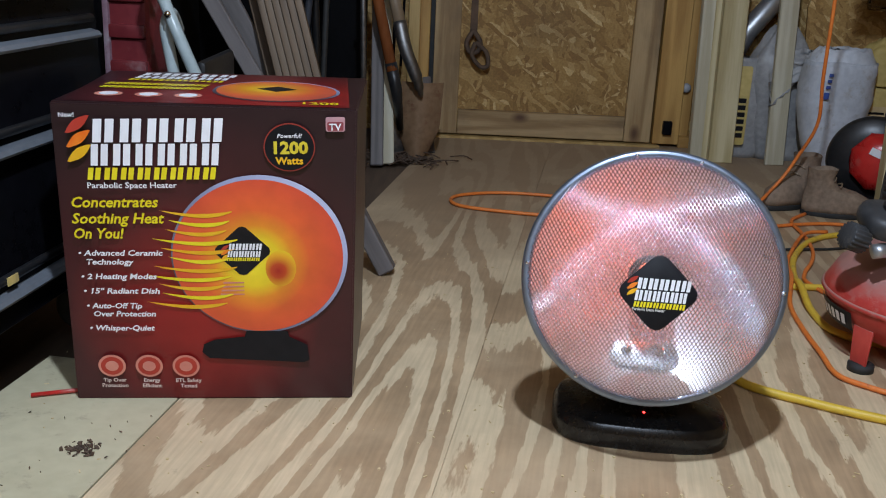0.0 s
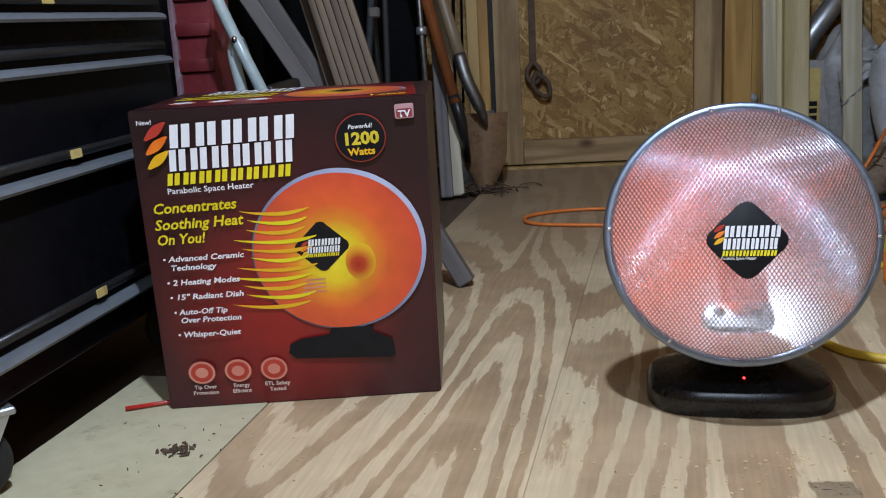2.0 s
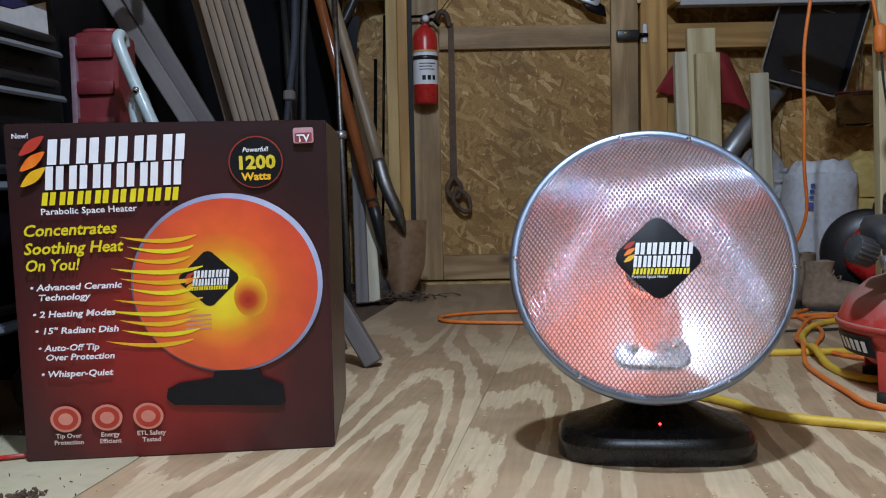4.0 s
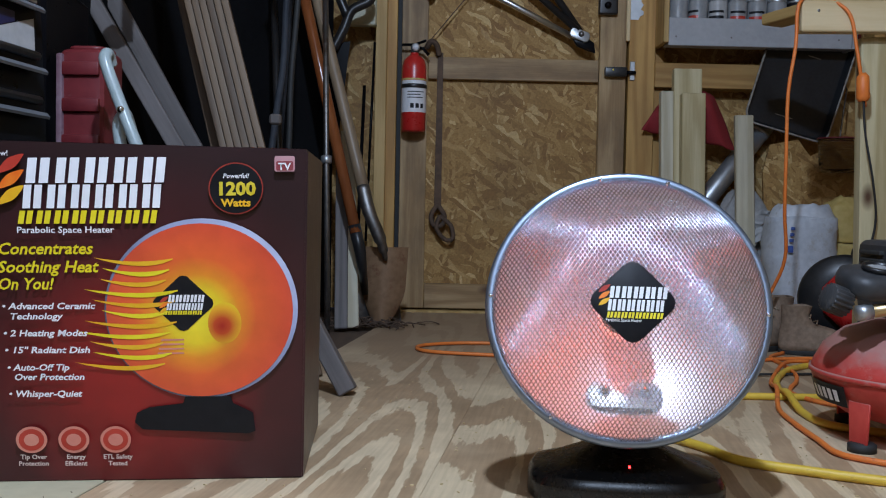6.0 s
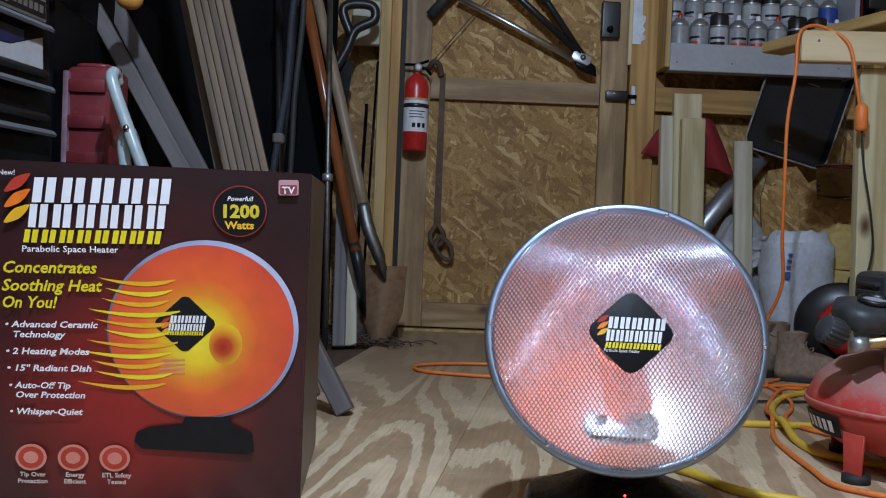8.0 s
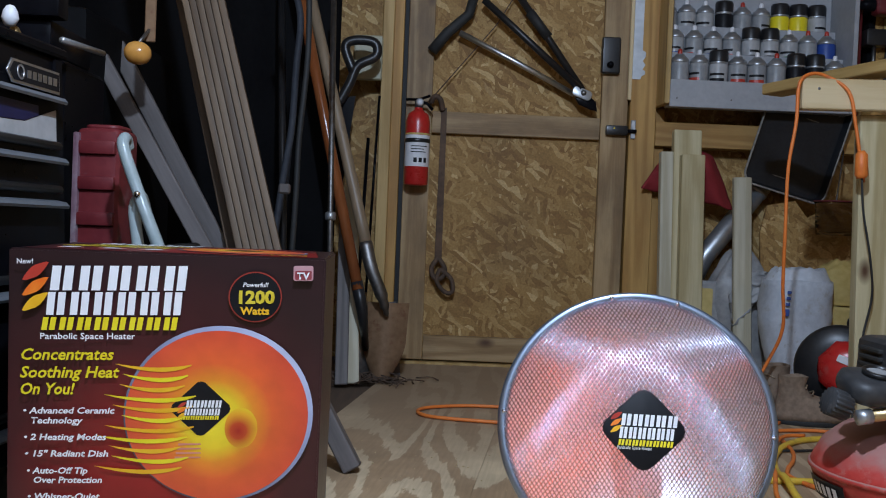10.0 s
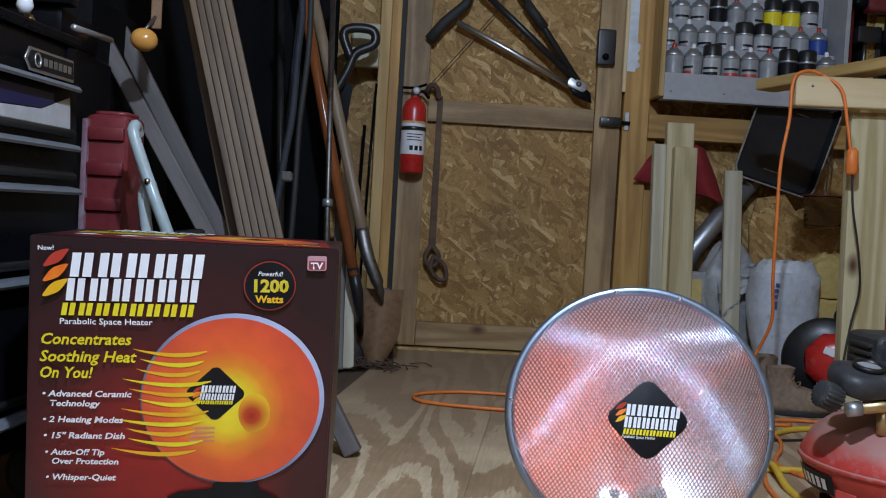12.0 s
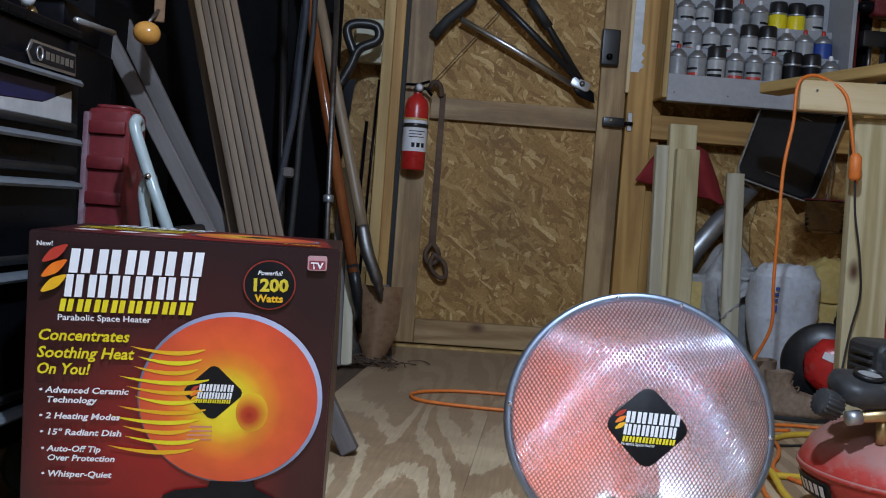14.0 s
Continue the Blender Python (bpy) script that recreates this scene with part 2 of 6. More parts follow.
BLACK_PLASTIC = surface("black_plastic", (0.010, 0.010, 0.011), (0.020, 0.020, 0.021), 0.36, big=8, fine=120, relief=0.06)
FOOT_PLASTIC = surface("glossy_black_plastic", (0.010, 0.010, 0.011), (0.018, 0.018, 0.019), 0.27, big=8, fine=120, relief=0.03)
BLACK_RUBBER = surface("black_rubber", (0.012, 0.012, 0.012), (0.03, 0.03, 0.028), 0.7)
SCUFFED = surface("scuffed_red", (0.16, 0.08, 0.10), (0.24, 0.15, 0.18), 0.5, wear=(0.3, 0.24, 0.26))
RED_PLASTIC = surface("red_plastic", (0.115, 0.012, 0.016), (0.175, 0.022, 0.025), 0.45, wear=(0.22, 0.10, 0.10))
RED_PAINT = surface("red_paint", (0.46, 0.018, 0.016), (0.56, 0.030, 0.024), 0.30, wear=(0.40, 0.10, 0.08))
DUST_RED = surface("dusty_red_paint", (0.48, 0.040, 0.032), (0.60, 0.075, 0.055), 0.45, big=5, wear=(0.50, 0.20, 0.16))
nt_ = DUST_RED.node_tree
b_ = nt_.nodes["Principled BSDF"]
up_ = nt_.nodes.new("ShaderNodeSeparateXYZ")
nt_.links.new(nt_.nodes.new("ShaderNodeNewGeometry").outputs["Normal"], up_.inputs[0])
film_ = node(nt_, "ShaderNodeTexNoise", Scale=9.0, Detail=6.0)
sum_ = nt_.nodes.new("ShaderNodeMath")
sum_.operation = "MULTIPLY_ADD"
sum_.inputs[1].default_value = 0.5
nt_.links.new(film_.outputs["Fac"], sum_.inputs[0])
nt_.links.new(up_.outputs[2], sum_.inputs[2])
laid_ = ramp(nt_, [(0.62, (0, 0, 0)), (1.15 / 1.2, (0.85, 0.85, 0.85))], sum_.outputs[0])
nt_.links.new(mix(nt_, b_.inputs["Base Color"].links[0].from_socket, (0.40, 0.22, 0.19), laid_.outputs[0]), b_.inputs["Base Color"])
RED_CLOTH = surface("red_cloth", (0.20, 0.012, 0.016), (0.29, 0.022, 0.025), 0.85, relief=0.4, fine=220)
ORANGE = surface("orange_cord", (0.72, 0.17, 0.025), (0.82, 0.23, 0.04), 0.5, big=9, wear=(0.45, 0.12, 0.04))
YELLOW = surface("yellow_hose", (0.66, 0.42, 0.035), (0.76, 0.52, 0.06), 0.5, big=9, wear=(0.42, 0.27, 0.06))
WHITE_PAINT = surface("white_paint", (0.32, 0.325, 0.34), (0.39, 0.395, 0.41), 0.5, big=2, wear=(0.40, 0.40, 0.42))
CREAM_PAINT = surface("cream_paint", (0.34, 0.33, 0.22), (0.42, 0.40, 0.28), 0.5, big=3)
WHITE_TUBE = surface("white_enamel", (0.30, 0.36, 0.36), (0.40, 0.46, 0.46), 0.3, wear=(0.35, 0.33, 0.30))
WHITE_BAG = surface("white_sack", (0.48, 0.51, 0.56), (0.64, 0.67, 0.72), 0.6, big=6, relief=0.3, wear=(0.42, 0.41, 0.40))
GREY_BAG = surface("grey_film", (0.25, 0.25, 0.25), (0.40, 0.395, 0.39), 0.45, big=9, relief=0.3)
YELLOW_BAG = surface("yellow_paper", (0.50, 0.37, 0.11), (0.64, 0.50, 0.19), 0.7, wear=(0.36, 0.26, 0.12))
CAN_WHITE = surface("can_enamel", (0.36, 0.36, 0.36), (0.46, 0.46, 0.46), 0.35, big=20, relief=0.02)
CAN_GREY = surface("can_primer", (0.24, 0.25, 0.26), (0.34, 0.34, 0.34), 0.4, big=20, relief=0.02)
PAPER = surface("white_label", (0.66, 0.66, 0.68), (0.78, 0.78, 0.80), 0.5, relief=0.02)
DARK_INK = surface("dark_ink", (0.008, 0.008, 0.010), (0.014, 0.014, 0.016), 0.45, relief=0.0)
DARK_INK.node_tree.nodes["Principled BSDF"].inputs["Specular IOR Level"].default_value = 0.2
BLUE_INK = surface("blue_ink", (0.02, 0.05, 0.24), (0.03, 0.08, 0.34), 0.45, relief=0.0)
NAVY_INK = surface("navy_ink", (0.010, 0.011, 0.045), (0.018, 0.018, 0.075), 0.4, relief=0.0)
GREEN_INK = surface("green_ink", (0.03, 0.16, 0.06), (0.05, 0.22, 0.09), 0.45, relief=0.0)
YELLOW_INK = surface("yellow_ink", (0.78, 0.62, 0.01), (0.86, 0.72, 0.02), 0.35, relief=0.0)
WHITE_INK = surface("white_ink", (0.80, 0.80, 0.82), (0.88, 0.88, 0.90), 0.35, relief=0.0)
ORANGE_INK = surface("orange_ink", (0.80, 0.13, 0.01), (0.88, 0.24, 0.02), 0.35, big=30, relief=0.0)
AMBER_INK = surface("amber_ink", (0.80, 0.40, 0.01), (0.86, 0.50, 0.02), 0.35, relief=0.0)
RED_INK = surface("red_ink", (0.42, 0.035, 0.02), (0.52, 0.05, 0.03), 0.35, relief=0.0)
ROSE_INK = surface("rose_ink", (0.22, 0.035, 0.045), (0.28, 0.05, 0.06), 0.35, relief=0.0)
MAUVE_INK = surface("mauve_ink", (0.46, 0.24, 0.26), (0.54, 0.30, 0.32), 0.35, relief=0.0)
RING_INK = surface("ring_ink", (0.26, 0.03, 0.02), (0.34, 0.045, 0.03), 0.35, relief=0.0)
GOLD_INK = surface("gold_ink", (0.62, 0.46, 0.02), (0.76, 0.62, 0.05), 0.35, big=40, relief=0.0)
PINK_INK = surface("pink_ink", (0.62, 0.20, 0.15), (0.70, 0.28, 0.20), 0.35, relief=0.0)
CARD = surface("raw_cardboard", (0.14, 0.08, 0.05), (0.20, 0.12, 0.075), 0.75, fine=90)
RUST = surface("rusty_steel", (0.17, 0.095, 0.046), (0.26, 0.155, 0.082), 0.68, 0.15, big=9, wear=(0.16, 0.07, 0.035))
VARNISH = surface("varnished_ash", (0.19, 0.054, 0.016), (0.27, 0.088, 0.028), 0.22, stretch=(1, 1, 0.08), big=12)
HANDLE_WOOD = surface("bare_ash", (0.19, 0.135, 0.083), (0.28, 0.205, 0.13), 0.45, stretch=(1, 1, 0.08), big=12)
LEATHER = surface("brown_leather", (0.055, 0.034, 0.022), (0.13, 0.08, 0.05), 0.8, big=11, relief=0.4)
BOOT_HIDE = surface("dusty_boot_hide", (0.15, 0.105, 0.07), (0.30, 0.215, 0.15), 0.8, big=11, relief=0.4)
# near-black so the added corner pieces stay dark; also the tool bag's fabric
DARK_FILL = surface("black_tarp", (0.0025, 0.0025, 0.003), (0.006, 0.006, 0.007), 0.75, big=5, relief=0.3)
DARK_FILL.node_tree.nodes["Principled BSDF"].inputs["Specular IOR Level"].default_value = 0.1
DULL_HOSE = surface("dull_hose", (0.022, 0.025, 0.032), (0.045, 0.049, 0.058), 0.65)
DULL_HOSE.node_tree.nodes["Principled BSDF"].inputs["Specular IOR Level"].default_value = 0.2
RIM = surface("blued_rim", (0.26, 0.32, 0.42), (0.34, 0.40, 0.50), 0.34, 0.9, relief=0.02)
GUARD = surface("guard_wire", (0.66, 0.73, 0.84), (0.76, 0.82, 0.92), 0.24, 1.0, relief=0.0, rough_var=0.05)
DUST_PLASTIC = surface("dusty_black_plastic", (0.020, 0.021, 0.023), (0.050, 0.050, 0.052), 0.5, big=10, wear=(0.10, 0.09, 0.08))
BROWN_FLOOR = surface("dark_floorboard", (0.07, 0.045, 0.03), (0.13, 0.085, 0.055), 0.75, stretch=(1, 0.1, 1))
BRASS = surface("dull_brass", (0.46, 0.33, 0.15), (0.62, 0.46, 0.24), 0.36, 0.9, big=20)
GOLD_WOOD = surface("amber_knob", (0.55, 0.25, 0.05), (0.66, 0.33, 0.08), 0.2, big=9)
ROOFING = lumber("roof_boards", (0.22, 0.15, 0.09), (0.14, 0.09, 0.05))
HOT = glow("glowing_element", (1.0, 0.22, 0.14), 2.5)
LED = glow("red_led", (1.0, 0.02, 0.02), 14.0)
m_, nt_, b_ = shader("clear_plastic", 0.08)
b_.inputs["Transmission Weight"].default_value, b_.inputs["IOR"].default_value = 1.0, 1.2
b_.inputs["Base Color"].default_value = (0.92, 0.92, 0.93, 1)
CLEAR = m_


# ---- mesh helpers ----
def mesh_of(name, bm, material):
    me = bpy.data.meshes.new(name)
    bmesh.ops.recalc_face_normals(bm, faces=bm.faces)
    bm.to_mesh(me)
    bm.free()
    me.materials.append(material)
    return me


def smooth(bm, angle=40):
    for f in bm.faces:
        f.smooth = True
    for e in bm.edges:
        if len(e.link_faces) == 2 and e.calc_face_angle(0) > radians(angle):
            e.smooth = False


def part(name, bm, material, parent, label="", m=None):
    ob = new(name, mesh_of(name, bm, material))
    if parent is not None:
        ob.parent = parent
    if m is not None:
        ob.matrix_basis = m
    return tagged(ob, label)


def thing(name, m, label, category, group=""):
    ob = new(name)
    ob.empty_display_size = 0.05
    ob.matrix_basis = m
    return tagged(ob, label, category, group)


def solo(name, bm, material, m, label, category, group=""):
    ob = new(name, mesh_of(name, bm, material))
    ob.matrix_basis = m
    return tagged(ob, label, category, group)


def structure(name, bm, material, m=Matrix(), label="", category=""):
    ob = new(name, mesh_of(name, bm, material))
    ob.matrix_basis = m
    return tagged(ob, label, category, kind="structure")


def block(x0, x1, y0, y1, z0, z1, r=0.002, seg=1, bm=None):
    """A bevelled block between two corners."""
    own = bmesh.new()
    bmesh.ops.create_cube(own, size=1, matrix=Matrix.Translation(((x0 + x1) / 2, (y0 + y1) / 2, (z0 + z1) / 2)) @ Matrix.Diagonal((x1 - x0, y1 - y0, z1 - z0, 1)))
    if r:
        bmesh.ops.bevel(own, geom=own.edges[:], offset=r, segments=seg, profile=0.6, affect="EDGES")
    if seg > 1:
        smooth(own, 35)
    return merge(own, bm)


def merge(own, bm):
    if bm is None:
        return own
    me = bpy.data.meshes.new("tmp")
    own.to_mesh(me)
    bm.from_mesh(me)
    bpy.data.meshes.remove(me)
    own.free()
    return bm


def lathe(profile, n=32, bm=None, sx=1.0, sy=1.0, m=None):
    """A turned shape about z from (radius, height) pairs."""
    own = bmesh.new()
    rows = []
    for r, z in profile:
        if r < 1e-6:
            rows.append([own.verts.new((0, 0, z))])
        else:
            rows.append([own.verts.new((r * sx * math.cos(k * math.tau / n), r * sy * math.sin(k * math.tau / n), z)) for k in range(n)])
    for a, b in zip(rows, rows[1:]):
        for k in range(n):
            j = (k + 1) % n
            if len(a) == 1 and len(b) == 1:
                continue
            if len(a) == 1:
                own.faces.new((a[0], b[k], b[j]))
            elif len(b) == 1:
                own.faces.new((a[k], a[j], b[0]))
            else:
                own.faces.new((a[k], a[j], b[j], b[k]))
    smooth(own)
    if m is not None:
        own.transform(m)
    return merge(own, bm)


def spline(points, steps=8):
    """A smooth line through the points."""
    p = [Vector(q) for q in points]
    p = [p[0] * 2 - p[1]] + p + [p[-1] * 2 - p[-2]]
    out = []
    for i in range(1, len(p) - 2):
        a, b, c, d = p[i - 1:i + 3]
        for k in range(steps):
            t = k / steps
            out.append(0.5 * ((2 * b) + (c - a) * t + (2 * a - 5 * b + 4 * c - d) * t * t + (3 * b - a - 3 * c + d) * t ** 3))
    out.append(p[-2])
    return out


def tube(points, radius, n=10, bm=None, caps=True):
    """A round bar along a line; radius is a number or one for each point."""
    own = bmesh.new()
    pts = [Vector(q) for q in points]
    rad = radius if isinstance(radius, (list, tuple)) else [radius] * len(pts)
    side, rows = None, []
    for i, p in enumerate(pts):
        d = (pts[min(i + 1, len(pts) - 1)] - pts[max(i - 1, 0)]).normalized()
        side = d.orthogonal().normalized() if side is None else (side - d * side.dot(d)).normalized()
        up = d.cross(side)
        rows.append([own.verts.new(p + rad[i] * (math.cos(k * math.tau / n) * side + math.sin(k * math.tau / n) * up)) for k in range(n)])
    for a, b in zip(rows, rows[1:]):
        for k in range(n):
            own.faces.new((a[k], a[(k + 1) % n], b[(k + 1) % n], b[k]))
    if caps:
        own.faces.new(rows[0])
        own.faces.new(rows[-1])
    smooth(own)
    return merge(own, bm)


def slab(outline, thick, r=0.0, bm=None, m=None, seg=2):
    """A plate from an outline in x, y, thick along z."""
    own = bmesh.new()
    f = own.faces.new([own.verts.new((x, y, 0)) for x, y in outline])
    if thick:
        ext = bmesh.ops.extrude_face_region(own, geom=[f])
        bmesh.ops.translate(own, vec=(0, 0, thick), verts=[v for v in ext["geom"] if isinstance(v, bmesh.types.BMVert)])
    if r:
        bmesh.ops.bevel(own, geom=[e for e in own.edges if abs(e.verts[0].co.z - e.verts[1].co.z) < 1e-6], offset=r, segments=seg, profile=0.5, affect="EDGES")
        smooth(own, 50)
    if m is not None:
        own.transform(m)
    return merge(own, bm)


def ellipse(cx, cy, rx, ry, n=48, a0=0.0, a1=math.tau):
    full = abs(a1 - a0 - math.tau) < 1e-6
    return [(cx + rx * math.cos(a0 + (a1 - a0) * k / (n if full else n - 1)), cy + ry * math.sin(a0 + (a1 - a0) * k / (n if full else n - 1))) for k in range(n)]


def rounded(x0, x1, y0, y1, r, n=6):
    out = []
    for cx, cy, a in ((x1 - r, y1 - r, 0), (x0 + r, y1 - r, 90), (x0 + r, y0 + r, 180), (x1 - r, y0 + r, 270)):
        out += [(cx + r * math.cos(radians(a + 90 * k / n)), cy + r * math.sin(radians(a + 90 * k / n))) for k in range(n + 1)]
    return out


def along(p0, p1, face=(0, -1, 0)):
    """The pose of a board's foot at p0: its z runs to p1 and its -y looks towards face."""
    z = (Vector(p1) - Vector(p0)).normalized()
    y = -Vector(face)
    y = (y - z * y.dot(z)).normalized()
    x = y.cross(z)
    m = Matrix((x, y, z)).transposed().to_4x4()
    m.translation = p0
    return m, (Vector(p1) - Vector(p0)).length


def board(name, p0, p1, width, thick, material, label, category="board", face=(0, -1, 0), group=""):
    m, length = along(p0, p1, face)
    return solo(name, block(-width / 2, width / 2, -thick / 2, thick / 2, 0, length, 0.0025), material, m, label, category, group)


def lettering(text, size, x, y, z, parent, material, name="lettering", bold=0.0, shear=0.0, align="LEFT", width=None, base=Matrix()):
    """Printed words in the built-in font, lying in the parent's artwork plane."""
    cu = bpy.data.curves.new(name, "FONT")
    cu.body, cu.size, cu.shear, cu.offset, cu.align_x, cu.resolution_u = text, size, shear, bold * size, align, 2
    tmp = bpy.data.objects.new(name, cu)
    me = bpy.data.meshes.new_from_object(tmp)
    bpy.data.objects.remove(tmp)
    bpy.data.curves.remove(cu)
    tidy = bmesh.new()
    tidy.from_mesh(me)
    bmesh.ops.delete(tidy, geom=[v for v in tidy.verts if not (-0.4 * size < v.co.y < 1.1 * size) or abs(v.co.x) > len(text) * size], context="VERTS")
    tidy.to_mesh(me)
    tidy.free()
    if width:
        xs = [v.co.x for v in me.vertices]
        k = width / (max(xs) - min(xs))
        for v in me.vertices:
            v.co.x *= k
    me.materials.clear()
    me.materials.append(material)
    ob = new(name, me)
    ob.parent = parent
    ob.matrix_basis = base @ Matrix.Translation((x, y, z))
    return ob


# ---- the shed: floor, walls, door ----
FLOOR_TURN = pose(0.317, 0.68, 0, 0, 0, -8.5)
structure("ground_floor", block(-1.6, 3.4, -2.6, 3.1, -0.08, -0.02, 0), BROWN_FLOOR, label="dark dusty shed subfloor", category="floor")
floor_ob = structure("floor", block(-1.55, 3.35, -2.55, 3.05, -0.02, -0.0125, 0), BROWN_FLOOR, label="dusty plywood shed floor in several sheets", category="floor")
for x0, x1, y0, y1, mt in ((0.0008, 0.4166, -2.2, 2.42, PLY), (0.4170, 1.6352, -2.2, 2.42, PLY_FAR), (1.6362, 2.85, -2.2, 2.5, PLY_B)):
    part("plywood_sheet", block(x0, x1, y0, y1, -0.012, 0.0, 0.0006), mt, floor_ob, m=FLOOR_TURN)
part("pale_sheet", block(-0.262, -0.002, -2.2, 0.085, -0.012, 0.001, 0.0015), SHEET, floor_ob, "pale scuffed sheet beside the plywood", m=FLOOR_TURN)

WALL_Y = 2.96
wall = structure("wall_north", block(-1.6, 3.4, WALL_Y, WALL_Y + 0.02, 0, 2.45, 0), OSB, label="bare strand board wall between studs", category="wall")
structure("wall_west", block(-1.62, -1.6, -2.6, 3.0, 0, 2.45, 0), OSB, label="bare strand board side wall", category="wall")
structure("wall_east", block(3.4, 3.42, -2.6, 3.0, 0, 2.45, 0), OSB, label="bare strand board side wall", category="wall")
structure("wall_south", block(-1.6, 3.4, -2.62, -2.6, 0, 2.45, 0), OSB, label="bare strand board rear wall", category="wall")
structure("ceiling", block(-1.62, 3.42, -2.62, 3.0, 2.45, 2.48, 0), ROOFING, label="dark roof boards", category="ceiling")


def stud(x0, x1, z0, z1, mt, y0=2.87, y1=2.955, name="stud", parent=wall):
    w, l = x1 - x0, z1 - z0
    if l >= w:
        return part(name, block(-w / 2, w / 2, 0, y1 - y0, 0, l, 0.002), mt, parent, m=pose((x0 + x1) / 2, y0, z0))
    return part(name, block(0, l, 0, y1 - y0, 0, w, 0.002), mt, parent, m=pose(x0, y0, z1, 0, 90, 0))


stud(0.527, 0.567, 0.0, 2.44, STUD_PALE, 2.86)
stud(0.567, 0.603, 0.0, 2.44, STUD, 2.875)
stud(1.424, 1.518, 0.012, 2.44, STUD, 2.862)
stud(1.52, 1.56, 0.0, 0.955, STUD, 2.90)
stud(1.52, 3.2, 0.818, 0.905, STUD, 2.868, name="wall_rail")
stud(2.30, 2.34, 0.0, 2.44, STUD, 2.87)
stud(-0.12, -0.08, 0.0, 2.44, STUD, 2.87)
stud(-0.72, -0.68, 0.0, 2.44, STUD, 2.87)
stud(1.52, 3.2, 0.0, 0.04, STUD, 2.868, name="sole_plate")

door = structure("door_1", block(0.66, 1.38, 2.892, 2.91, 0.03, 2.0, 0.001), OSB, label="closed homemade strand board door with pine frame", category="door")
for x0, x1, z0, z1 in ((0.62, 0.713, 0.014, 2.02), (1.321, 1.416, 0.014, 2.02)):
    stud(x0, x1, z0, z1, DOOR_WOOD, 2.865, 2.891, "stile", door)
for z0, z1 in ((0.014, 0.102), (0.83, 0.908), (1.93, 2.02)):
    stud(0.7145, 1.3195, z0, z1, DOOR_WOOD, 2.867, 2.891, "door_rail", door)
structure("trim", block(0.60, 1.45, 2.845, 2.93, -0.004, 0.008, 0.002), STUD_PALE, label="pale door sill strip", category="trim")
# black filler that stands in for the shade in the door's left gap
part("dark_gap", block(0.604, 0.6185, 2.90, 2.94, 0.01, 2.1, 0), BLACK_RUBBER, door)


